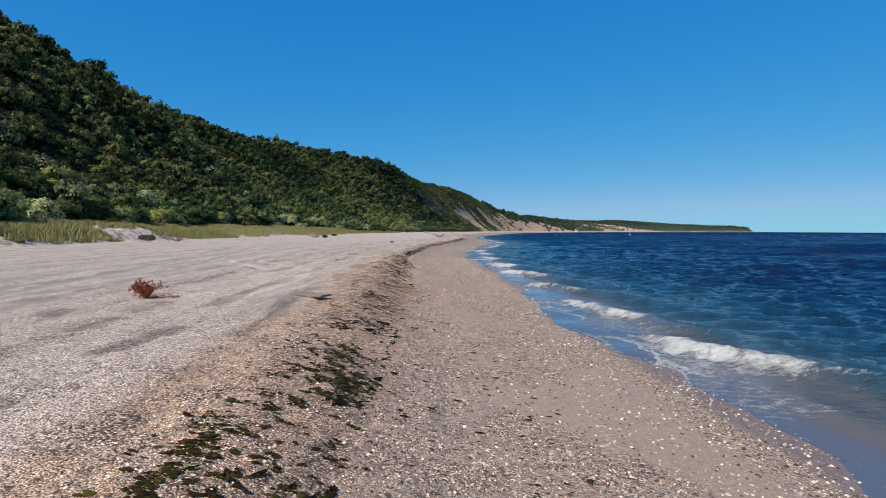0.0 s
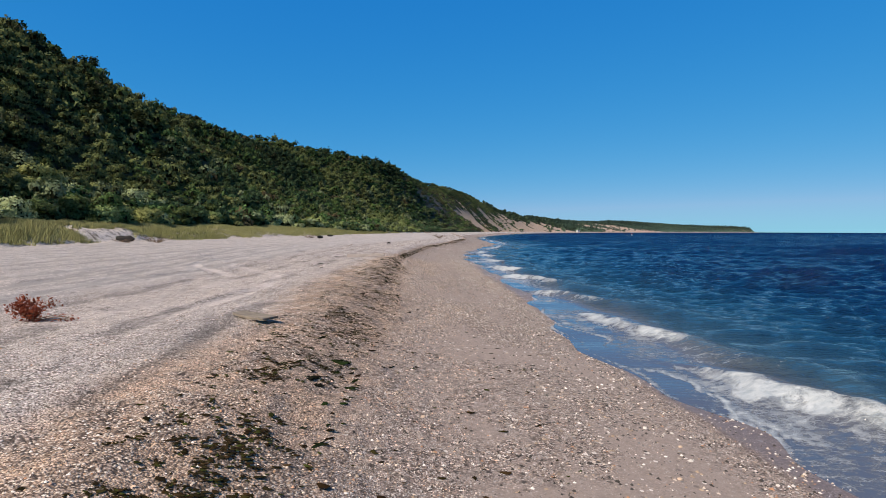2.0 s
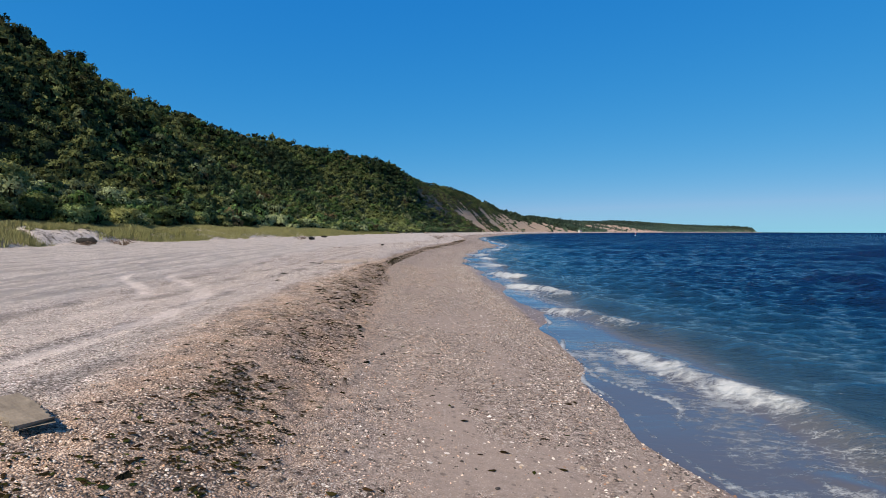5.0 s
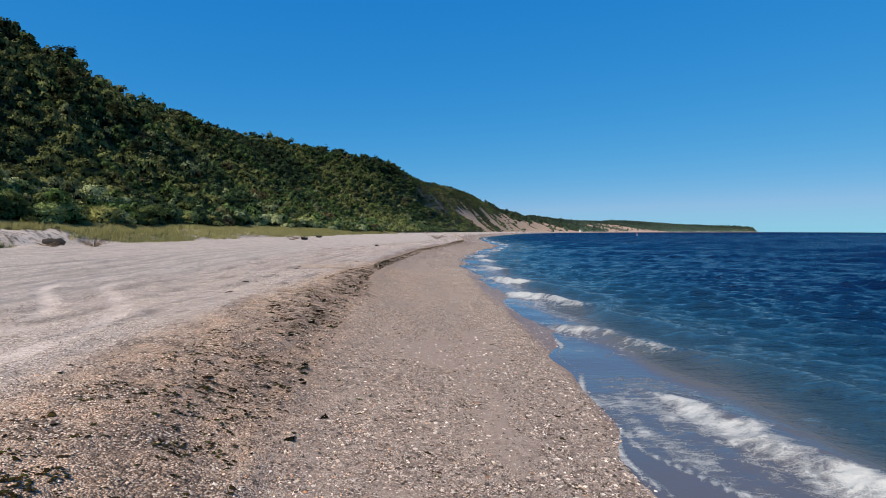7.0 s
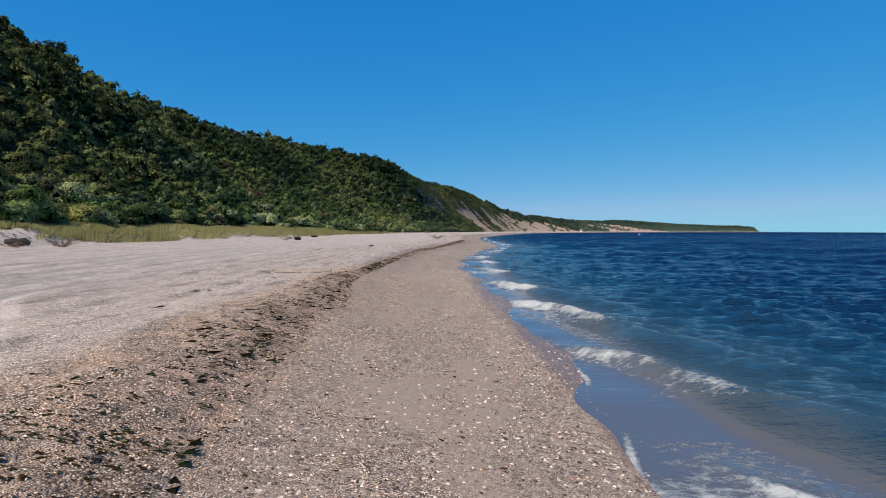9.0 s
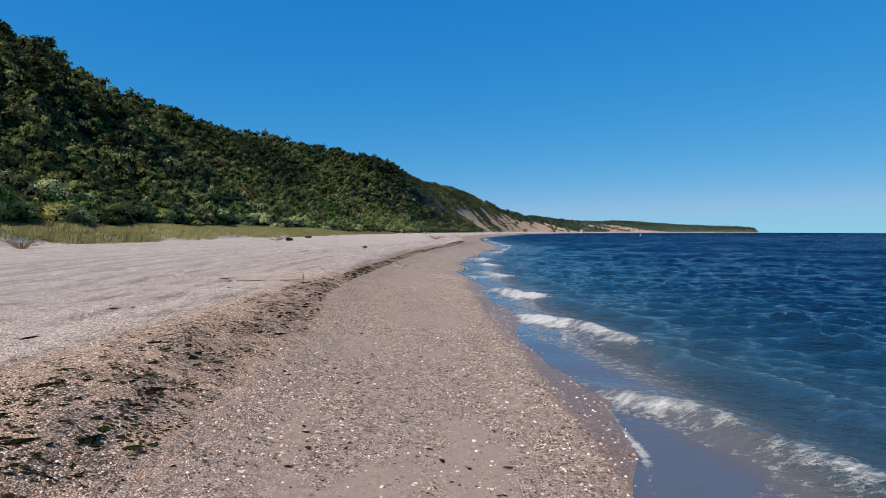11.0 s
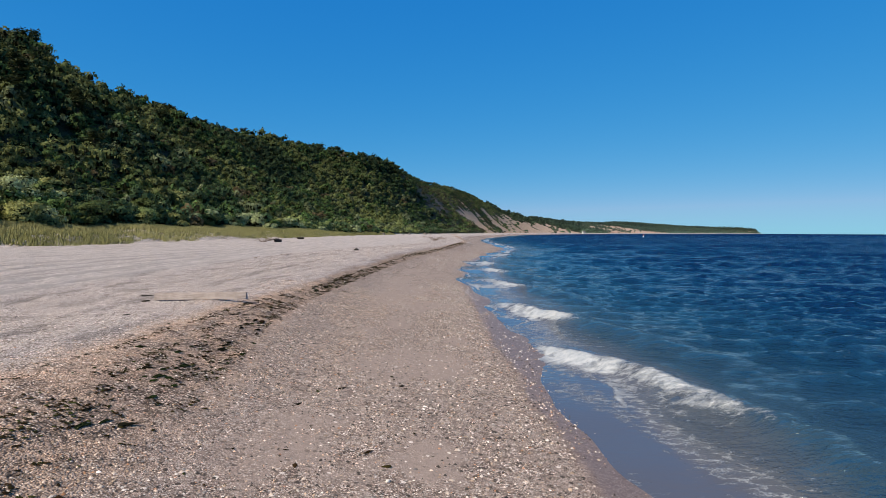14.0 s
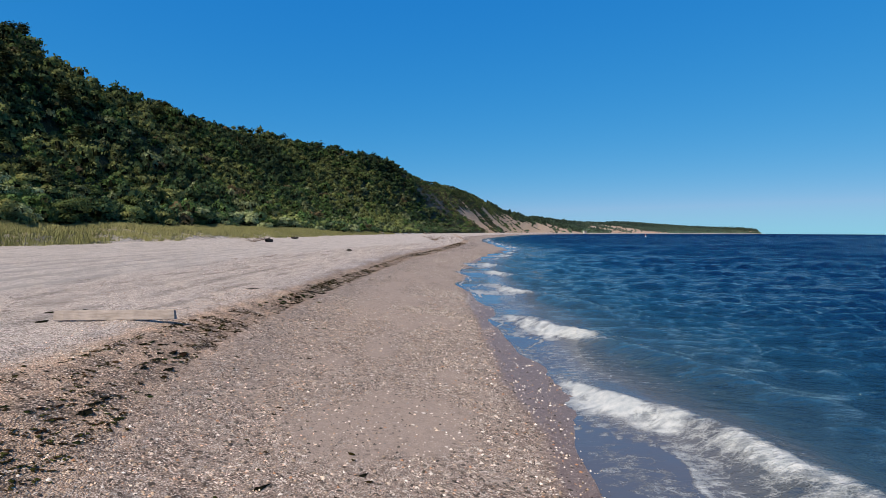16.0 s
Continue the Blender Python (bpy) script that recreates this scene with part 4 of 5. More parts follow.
def dune_grass():
    """Tufts of thin blades on the bench behind the beach."""
    rng = np.random.default_rng(8)
    n = 80000
    y = rng.uniform(0, 1, n) ** 1.9 * 240 + 40
    gx, fx = grass_line(y), foot_line(y)
    t = rng.uniform(0, 1, n)
    ragged = 1.6 * vnoise(y / 7, y * 0, 131) + 0.9 * vnoise(y / 2.2, y * 0, 132) - 0.3
    x = gx + 0.3 + ragged * 0.6 - t * (gx - fx + 1.0)
    sparse = (t < 0.08) & (rng.uniform(0, 1, n) < 0.45)
    hole = (np.hypot((x + 32.5) / 2.6, (y - 61) / 4.5) < 1 + 0.4 * vnoise(x / 0.9, y / 0.9, 135)) & (t < 0.5)
    hole |= (fbm(x / 1.8, y / 3.5, 3, 136) > 0.15 + 1.2 * t) & (t < 0.3) & (y < 68)
    x, y, t = (q[~(sparse | hole)] for q in (x, y, t))
    n = len(x)
    z = land_height(x, y) - 0.02
    blades = 3
    a = rng.uniform(-1.1, 1.4, (n, blades))
    lean = rng.uniform(0.1, 0.55, (n, blades))
    tall = rng.uniform(0.3, 0.66, (n, blades)) * (0.82 + 0.3 * vnoise(x / 4, y / 6, 133))[:, None]
    wide = rng.uniform(0.012, 0.027, (n, blades)) * (1 + y[:, None] / 140)
    root = np.stack([x[:, None] + rng.normal(scale=0.16, size=(n, blades)), y[:, None] + rng.normal(scale=0.16, size=(n, blades)), np.repeat(z[:, None], blades, 1)], -1)
    side = np.stack([np.cos(a), np.sin(a), 0 * a], -1) * wide[..., None]
    bend = np.stack([np.sin(a) * lean + 0.25, -np.cos(a) * lean, 1 + 0 * a], -1) * tall[..., None]
    verts = np.stack([root - side, root + side, root + bend], 2).reshape(-1, 3)
    faces = np.arange(n * blades * 3).reshape(-1, 3)
    upright = np.stack([0.2 * np.sin(a), -0.35 * np.cos(a), 0.9 + 0 * a], -1)
    upright = np.repeat(upright.reshape(-1, 3) / np.linalg.norm(upright.reshape(-1, 3), axis=1)[:, None], 3, 0)
    drift = (0.5 + 0.5 * fbm(x / 8, y / 14, 3, 134))[:, None]
    c = (np.array([(0.265, 0.275, 0.108)]) * (1 - drift) + np.array([(0.40, 0.385, 0.185)]) * drift) * rng.uniform(0.8, 1.2, (n, 1))
    me = raw_mesh("dune_grass", verts, faces, colours={"tint": np.repeat(c, blades * 3, 0)}, normals=upright)
    tagged(part("dune_grass", me, GRASS), "yellow-green dune grass on the sandy bench", "grass", kind="stuff")


dune_grass()


# ---- tubes and boards ----
def tube(points, radii, sides=6):
    """A tapered round stem along points, as arrays."""
    pts = np.asarray(points, float)
    verts, faces = [], []
    for n, (p, r) in enumerate(zip(pts, radii)):
        way = pts[min(n + 1, len(pts) - 1)] - pts[max(n - 1, 0)]
        way = way / max(np.linalg.norm(way), 1e-9)
        a = np.cross(way, (0.31, 0.87, 0.38))
        a /= np.linalg.norm(a)
        b = np.cross(way, a)
        for k in range(sides):
            t = 2 * np.pi * k / sides
            verts.append(p + r * (np.cos(t) * a + np.sin(t) * b))
    for n in range(len(pts) - 1):
        for k in range(sides):
            i, j = n * sides + k, n * sides + (k + 1) % sides
            faces.append((i, j, j + sides, i + sides))
    return np.array(verts), np.array(faces)


def joined_tubes(name, list_of):
    vs, fs, base = [], [], 0
    for v, f in list_of:
        vs.append(v), fs.append(f + base)
        base += len(v)
    return raw_mesh(name, np.concatenate(vs), np.concatenate(fs), smooth=True)


def tinted_mesh(name, verts, faces, colour, normals=None):
    return raw_mesh(name, verts, faces, normals=normals, colours={"tint": np.broadcast_to(np.asarray(colour, float), (len(verts), 3))})


def ground_z(x, y):
    return float(beach_height(np.array([float(x)]), np.array([float(y)]))[0])


def slope_z(x, y):
    return float(land_height(np.array([float(x)]), np.array([float(y)]))[0])


def sized(x, y, z, turn, size):
    return pose(x, y, z, 0, 0, turn) @ Matrix.Diagonal((size, size, size, 1))


def put_all(models, spots):
    """Sets each model at its first spot and copies of it at the others. Spots: which model, pose, size in x, y and z."""
    placed = {}
    for kind, m, size in spots:
        if kind in placed:
            ob = copy_thing(models[kind], m)
        else:
            ob = placed[kind] = models[kind]
            ob.matrix_basis = m
        placed.setdefault("sizes", []).append((ob, size))
    for ob, size in placed["sizes"]:
        ob.scale = size


# ---- shrubs at the foot of the bluff ----
def shrub(seed, colour, label):
    rng = np.random.default_rng(seed)
    ob = tagged(new("shrub"), label, "shrub", "shrubs at the foot of the bluff")
    for k in range(4):
        a, out = rng.uniform(0, 6.28), rng.uniform(0.15, 0.45)
        pts = [(0.03 * np.cos(a), 0.03 * np.sin(a), -0.1), (out * 0.4 * np.cos(a), out * 0.4 * np.sin(a), 0.25), (out * np.cos(a), out * np.sin(a), 0.6)]
        part("stem", joined_tubes("stem", [tube(pts, (0.035, 0.026, 0.014), 5)]), BARK, ob)
    v, f, leafy, facing = leaf_crown(seed, 18, 170, 0.056, 0.8, 0.8)
    part("crown", tinted_mesh("crown", v, f, np.where(leafy[:, None], colour, CORE_SHADE), facing), FOLIAGE, ob)
    return ob


SHRUBS = [
    shrub(11, (0.40, 0.46, 0.24), "rounded pale green shrub beside the dune grass"),
    shrub(12, (0.24, 0.31, 0.12), "leafy green shrub at the foot of the bluff"),
    shrub(13, (0.10, 0.135, 0.045), "dark green shrub at the foot of the bluff"),
    shrub(14, (0.28, 0.30, 0.11), "yellow-green shrub at the foot of the bluff"),
]
rng = np.random.default_rng(31)
spots = []
for y in np.concatenate([np.arange(44, 150, 3.9), np.arange(150, 240, 6.0)]):
    spots.append((y + rng.uniform(-1, 1), rng.uniform(-0.8, 2.2), rng.choice(4, p=[0.36, 0.26, 0.24, 0.14]), rng.uniform(1.5, 3.0)))
for y in np.arange(47, 150, 5.6):
    spots.append((y + rng.uniform(-1.5, 1.5), rng.uniform(2.5, 8.0), rng.choice(4, p=[0.18, 0.27, 0.37, 0.18]), rng.uniform(2.0, 3.4)))
places = []
for y, inland, kind, size in spots:
    x = float(foot_line(y)) - inland
    places.append((int(kind), pose(x, y, slope_z(x, y) - 0.15, 0, 0, rng.uniform(0, 360)), (size * rng.uniform(1.0, 1.3), size, size * rng.uniform(0.75, 1.0))))
put_all(SHRUBS, places)


# ---- pines along the skyline ----
def pine(seed, label):
    rng = np.random.default_rng(seed)
    ob = tagged(new("pine_tree"), label, "tree", "pines on the bluff")
    lean = rng.uniform(-0.06, 0.06, 2)
    pts = [(lean[0] * h, lean[1] * h, h) for h in (-0.05, 0.2, 0.45, 0.7, 0.97)]
    part("trunk", joined_tubes("trunk", [tube(pts, (0.03, 0.026, 0.02, 0.013, 0.004), 7)]), BARK, ob)
    for k in range(7):
        a, h = rng.uniform(0, 6.28), 0.3 + 0.08 * k
        out = 0.34 - 0.028 * k
        pts = [(0, 0, h), (0.5 * out * np.cos(a), 0.5 * out * np.sin(a), h + 0.03), (out * np.cos(a), out * np.sin(a), h + 0.08)]
        part("limb", joined_tubes("limb", [tube(pts, (0.009, 0.006, 0.003), 5)]), BARK, ob)
    v, f = pine_crown(seed, 9, 34, 0.07)
    part("crown", tinted_mesh("crown", v, f, (0.048, 0.062, 0.026)), FOLIAGE, ob)
    return ob


PINES = [pine(41, "dark pine standing out over the scrub on the crest"), pine(42, "ragged dark pine on the crest of the bluff"), pine(43, "small wind-shaped pine among the scrub")]
spots = [(211, 0.0, 7.5), (205, 2.5, 6.5), (190, 8, 6.0), (186, 6, 5.5), (176, 2, 5.5), (240, 0, 6.0), (252, 1, 6.5), (262, 0, 7.0), (268, 3, 6.0), (278, 1, 6.0), (288, 0, 6.5), (300, 0, 5.5), (312, 0, 6.0), (160, 4, 5.5), (228, 2, 6.0), (168, 10, 7.5), (220, 14, 7.0), (335, 0, 5.0), (350, 0, 5.0), (128, 30, 7.0), (140, 24, 7.0), (150, 28, 7.0), (134, 38, 6.5), (198, 9, 7.0), (194, 18, 7.0), (245, 6, 6.5), (257, 4, 6.5), (272, 6, 6.0), (283, 4, 6.0), (296, 5, 5.5), (324, 3, 5.0)]
places = []
for n, (y, below, tall) in enumerate(spots):
    x = float(crest_line(y)) + below * 1.3
    places.append((n % 3, pose(x, y, slope_z(x, y) - 0.9, 0, 0, 77.0 * n), (tall * 1.1, tall * 1.1, tall * 0.95)))
put_all(PINES, places)


# ---- boards and driftwood ----
def board(name, long, wide, thick, mat, seed, label, worn=0.0):
    """A worn plank along x with uneven edges, a warp and rounded arrises."""
    rng = np.random.default_rng(seed)
    n = 26
    xs = np.linspace(-long / 2, long / 2, n)
    ring = []
    for i, x in enumerate(xs):
        end = min(i, n - 1 - i)
        w = wide / 2 * (1 + (0.03 + 0.3 * worn) * rng.normal()) * (0.93 if end == 0 else 1.0) * (1 - worn * step(0.6, 0.0, i / n))
        t = thick / 2 * (0.8 if end == 0 else 1.0)
        bow = 0.018 * long * (2 * x / long) ** 2 + 0.006 * rng.normal()
        c = min(w, t) * 0.28
        for py, pz in ((-w + c, -t), (w - c, -t), (w, -t + c), (w, t - c), (w - c, t), (-w + c, t), (-w, t - c), (-w, -t + c)):
            ring.append((x + ((0.02 + 0.12 * worn) * rng.normal() if end == 0 else 0), py + 0.003 * rng.normal(), pz + bow * 0.4 + 0.002 * rng.normal()))
    bm = bmesh.new()
    vs = [bm.verts.new(p) for p in ring]
    for i in range(n - 1):
        for k in range(8):
            bm.faces.new((vs[i * 8 + k], vs[i * 8 + (k + 1) % 8], vs[(i + 1) * 8 + (k + 1) % 8], vs[(i + 1) * 8 + k]))
    bm.faces.new(vs[:8][::-1])
    bm.faces.new(vs[-8:])
    bmesh.ops.recalc_face_normals(bm, faces=bm.faces)
    return tagged(part(name, bm, mat), label, "plank")


beam = board("driftwood_plank", 2.46, 0.20, 0.085, WOOD, 51, "long pale weathered plank lying on edge on the gravel")
beam.matrix_basis = pose(-5.25, 42.45, max(ground_z(-5.25 + a, 42.4) for a in (-1.2, -0.6, 0, 0.6, 1.2)) + 0.095, 82, -1.2, -1.5)
slab = board("driftwood_board", 1.36, 0.34, 0.05, WOOD_GREY, 52, "short worn grey-brown board lying flat on shell gravel", 0.25)
slab.matrix_basis = pose(-3.84, 14.6, max(ground_z(-3.84 + 0.5 * a, 14.6 - 0.45 * a) for a in (-1, -0.5, 0, 0.5, 1)) + 0.05, 5, -1.0, -45)


def dark_log(long, thick, seed, label):
    rng = np.random.default_rng(seed)
    ob = tagged(new("driftwood_log"), label, "log")
    pts = [(-long / 2 + long * k / 5, 0.04 * rng.normal(), 0.05 * rng.normal()) for k in range(6)]
    radii = thick / 2 * np.array([0.75, 1.0, 0.95, 1.05, 0.85, 0.5])
    part("trunk", joined_tubes("trunk", [tube(pts, radii, 9)]), WOOD_DARK, ob)
    for k in range(3):
        a = rng.uniform(0.3, 2.8)
        p = np.array(pts[1 + k])
        tip = p + (rng.uniform(-0.6, 0.6) * thick, np.cos(a) * thick, abs(np.sin(a)) * thick * 0.75)
        part("branch_stub", joined_tubes("branch_stub", [tube([p, (p + tip) / 2 + 0.03, tip], (thick * 0.16, thick * 0.11, thick * 0.05), 6)]), WOOD_DARK, ob)
    return ob


for seed, x, y, long, thick, turn, label in (
    (61, -31.2, 61.3, 1.6, 0.7, 20, "charred black log half buried below the grass"),
    (62, -21.9, 108.6, 1.3, 0.6, 70, "black driftwood stump on the upper beach"),
    (63, -24.5, 132.0, 1.2, 0.4, 10, "dark driftwood log at the back of the beach"),
):
    log = dark_log(long, thick, seed, label)
    log.matrix_basis = pose(x, y, ground_z(x, y) + thick * 0.35, 0, 4, turn)


def brush(seed, wide, tall, twigs, label, name="dry_brush"):
    """A washed-up heap of bare twigs."""
    rng = np.random.default_rng(seed)
    ob = tagged(new(name), label, "brush")
    for k in range(twigs):
        a, out = rng.uniform(0, 6.28), wide / 2 * rng.uniform(0.5, 1.1)
        top = tall * rng.uniform(0.3, 1.1)
        c, s = np.cos(a), np.sin(a)
        pts = [(0.1 * out * c, 0.1 * out * s, 0.0), (0.5 * out * c, 0.5 * out * s, top * 0.6), (out * c, out * s, top), (1.2 * out * c, 1.2 * out * s, top * rng.uniform(0.7, 1.3))]
        part("twig", joined_tubes("twig", [tube(pts, np.array((0.016, 0.012, 0.008, 0.003)) * (0.6 + wide * 0.4), 5)]), TWIG, ob)
    return ob


for seed, x, y, wide, tall, twigs, label in (
    (71, -28.6, 62.5, 3.0, 0.7, 22, "heap of dry brown twigs below the dune grass"),
    (72, -30.0, 59.6, 1.6, 0.4, 12, "scatter of dry twigs on the upper beach"),
    (73, -23.6, 107.6, 2.6, 0.6, 18, "dry reddish brush beside a black stump"),
    (74, -11.06, 72.3, 1.3, 0.22, 9, "low tangle of dark twigs on the berm"),
    (75, -1.4, 156.0, 4.5, 1.0, 22, "grey dead branch washed up on the far beach"),
    (76, -25.5, 118.0, 2.4, 0.5, 14, "low dry brush along the grass edge"),
    (78, -31.3, 60.4, 1.8, 0.3, 14, "dark twigs tangled below the dune grass"),
    (79, -30.2, 64.2, 1.4, 0.5, 12, "brown twigs standing by the dune grass"),
    (77, -12.0, 68.0, 0.8, 0.12, 6, "few dark twigs lying on the berm"),
):
    heap = brush(seed, wide, tall, twigs, label)
    heap.matrix_basis = pose(x, y, ground_z(x, y) - 0.02, 0, 0, seed * 40)


def red_bush():
    """An uprooted shrub with rust-red dry leaves and bare trailing stems."""
    rng = np.random.default_rng(81)
    ob = tagged(new("dry_red_shrub"), "uprooted shrub with rust-red dry leaves on gravel", "shrub")
    leaves_v, leaves_f = [], []
    for k in range(21):
        a = rng.uniform(0, 6.28)
        long = rng.uniform(0.2, 0.5)
        up = rng.uniform(0.45, 1.0)
        if k < 5:
            a, long, up = rng.uniform(-0.35, 0.15), rng.uniform(0.7, 1.05), rng.uniform(0.12, 0.45)
        c, s = np.cos(a), np.sin(a) * 0.55
        pts = [np.array((0.05, 0, 0.02)), np.array((0.4 * long * c, 0.4 * long * s, 0.26 * up)), np.array((0.75 * long * c, 0.75 * long * s, 0.40 * up)), np.array((long * c, long * s, (0.06 if k < 5 else 0.46 * up)))]
        part("stem", joined_tubes("stem", [tube(pts, (0.011, 0.008, 0.006, 0.003), 5)]), TWIG, ob)
        for q in range(0 if k < 4 else 52):
            t = rng.uniform(0.15, 1.0) * 3
            i = min(int(t), 2)
            p = pts[i] + (pts[i + 1] - pts[i]) * (t - i) + rng.normal(scale=0.06, size=3)
            p[2] = max(p[2], 0.01)
            u, w = rng.normal(size=(2, 3))
            u, w = u / np.linalg.norm(u) * rng.uniform(0.03, 0.055), w / np.linalg.norm(w) * 0.022
            n = len(leaves_v)
            leaves_v += [p - u, p + w, p + u, p - w]
            leaves_f.append((n, n + 1, n + 2, n + 3))
    part("leaves", tinted_mesh("leaves", np.array(leaves_v), np.array(leaves_f), (0.30, 0.075, 0.035)), RED_LEAF, ob, "rust-red curled leaves")
    return ob


red = red_bush()
red.matrix_basis = sized(-8.15, 14.55, ground_z(-8.15, 14.55) - 0.01, 4, 0.95)


def stone(seed, size, label, mat):
    rng = np.random.default_rng(seed)
    bm = bmesh.new()
    bmesh.ops.create_icosphere(bm, subdivisions=2, radius=1)
    for v in bm.verts:
        n = noise.noise(v.co * 1.1 + Vector((seed, 0, 0)))
        v.co = Vector((v.co.x * size[0], v.co.y * size[1], v.co.z * size[2])) * (1 + 0.28 * n)
    for f in bm.faces:
        f.smooth = True
    return tagged(part("beach_stone", bm, mat), label, "stone")


dark_stone = stone(91, (0.24, 0.2, 0.17), "dark boulder lying alone on the berm", WOOD_DARK)
dark_stone.matrix_basis = pose(-7.8, 86.5, ground_z(-7.8, 86.5) + 0.08)
GREYSTONE = plain_material("grey_boulder", (0.12, 0.10, 0.085), (0.30, 0.25, 0.21), 3, 0.9, 0.6, 0.05)
for n in range(6):
    y = 262 + 21.0 * n + 14 * math.sin(3.1 * n)
    x = float(foot_line(y)) + 2.0 + 3.0 * abs(math.sin(1.7 * n))
    big = 0.35 + 0.6 * abs(math.sin(2.3 * n + 1))
    rock = tagged(stone(95 + n, (1.2 * big, big, 0.7 * big), "pale grey boulder below the bluff", GREYSTONE), group="boulders below the bluff")
    rock.matrix_basis = pose(x, y, ground_z(x, y) + 0.25 * big, 0, 0, 50 * n)


# ---- far off: houses on the headland, a buoy ----
def house(label, wide, deep, tall):
    ob = tagged(new("house"), label, "house", "houses on the headland")
    w, d = wide / 2, deep / 2
    bm = bmesh.new()
    base = [bm.verts.new(p) for p in ((-w, -d, -3), (w, -d, -3), (w, d, -3), (-w, d, -3))]
    eave = [bm.verts.new(p) for p in ((-w, -d, tall), (w, -d, tall), (w, d, tall), (-w, d, tall))]
    ridge = [bm.verts.new(p) for p in ((-w, 0, tall * 1.45), (w, 0, tall * 1.45))]
    for k in range(4):
        bm.faces.new((base[k], base[(k + 1) % 4], eave[(k + 1) % 4], eave[k]))
    bm.faces.new((eave[0], ridge[0], eave[3]))
    bm.faces.new((eave[1], eave[2], ridge[1]))
    wall = part("wall", bm, HOUSE_WALL, ob)
    bm = bmesh.new()
    for side in (-1, 1):
        lower, upper = side * (d + 0.5), 0.0
        quad = [(-w - 0.5, lower, tall - 0.25), (w + 0.5, lower, tall - 0.25), (w + 0.5, upper, tall * 1.45 + 0.15), (-w - 0.5, upper, tall * 1.45 + 0.15)]
        vs = [bm.verts.new(p) for p in quad] + [bm.verts.new((p[0], p[1], p[2] + 0.25)) for p in quad]
        for ids in ((0, 1, 2, 3), (7, 6, 5, 4), (0, 4, 5, 1), (1, 5, 6, 2), (2, 6, 7, 3), (3, 7, 4, 0)):
            bm.faces.new([vs[i] for i in ids])
    part("roof", bm, HOUSE_ROOF, ob)
    for k in range(3):
        bm = bmesh.new()
        bmesh.ops.create_cube(bm, size=1, matrix=pose(-w * 0.6 + w * 0.6 * k, -d - 0.03, tall * 0.55) @ Matrix.Diagonal((1.2, 0.08, 1.5, 1)))
        part("window", bm, HOUSE_GLASS, wall)
    return ob


HOUSE_WALL = plain_material("white_siding", (0.62, 0.61, 0.58), (0.8, 0.79, 0.76), 2, 0.7, 0.2, 0.02)
HOUSE_ROOF = plain_material("grey_shingle", (0.10, 0.095, 0.09), (0.2, 0.19, 0.18), 3, 0.9, 0.4, 0.03)
HOUSE_GLASS = plain_material("dark_pane", (0.02, 0.025, 0.03), (0.04, 0.05, 0.06), 1, 0.1, 0.0, 0.01)
first_house = house("white house with a grey roof on the far shore", 6, 4.5, 2.8)
for n, (x, y) in enumerate(((278, 1240), (508, 2000), (429, 1900), (1372, 3200), (1515, 3350), (1170, 2900))):
    m = pose(x, y, slope_z(x, y) + 1.0, 0, 0, 25 - 9 * n) @ Matrix.Diagonal((1, 1, 1, 1))
    if n == 0:
        first_house.matrix_basis = m
    else:
        copy_thing(first_house, m)

BUOY_ORANGE = plain_material("orange_paint", (0.55, 0.12, 0.03), (0.75, 0.2, 0.06), 4, 0.5, 0.1, 0.01)
buoy = tagged(new("buoy"), "small orange and white buoy floating off the shore", "buoy")
part("float", joined_tubes("float", [tube([(0, 0, -0.6), (0, 0, -0.3), (0, 0, 0.35), (0, 0, 0.6)], (0.3, 0.85, 0.85, 0.3), 14)]), HOUSE_WALL, buoy)
part("mast", joined_tubes("mast", [tube([(0, 0, 0.5), (0, 0, 1.2), (0, 0, 2.0)], (0.42, 0.32, 0.2), 10)]), BUOY_ORANGE, buoy)
part("topmark", joined_tubes("topmark", [tube([(0, 0, 1.95), (0, 0, 2.2), (0, 0, 2.7), (0, 0, 2.9)], (0.1, 0.4, 0.4, 0.1), 10)]), BUOY_ORANGE, buoy)
buoy.matrix_basis = sized(153, 490, 0.1, 0, 0.6)


# ---- seaweed ----
def weed_flake(seed):
    """A crumpled scrap of weed of unit size, longer than wide."""
    rng = np.random.default_rng(seed)
    a = np.arange(6) * np.pi / 3 + rng.uniform(-0.4, 0.4, 6)
    out = rng.uniform(0.45, 1.3, 6)
    rim = np.stack([1.6 * out * np.cos(a), 0.75 * out * np.sin(a), rng.uniform(-0.05, 0.2, 6)], 1)
    faces = [(6, k, (k + 1) % 6) for k in range(6)]
    return np.concatenate([rim, [(0.1, 0.0, 0.34)]]), np.array(faces)


WEED_TINTS = 1.25 * np.array([(0.026, 0.021, 0.007), (0.019, 0.013, 0.006), (0.034, 0.020, 0.009), (0.032, 0.036, 0.009), (0.018, 0.014, 0.006)])


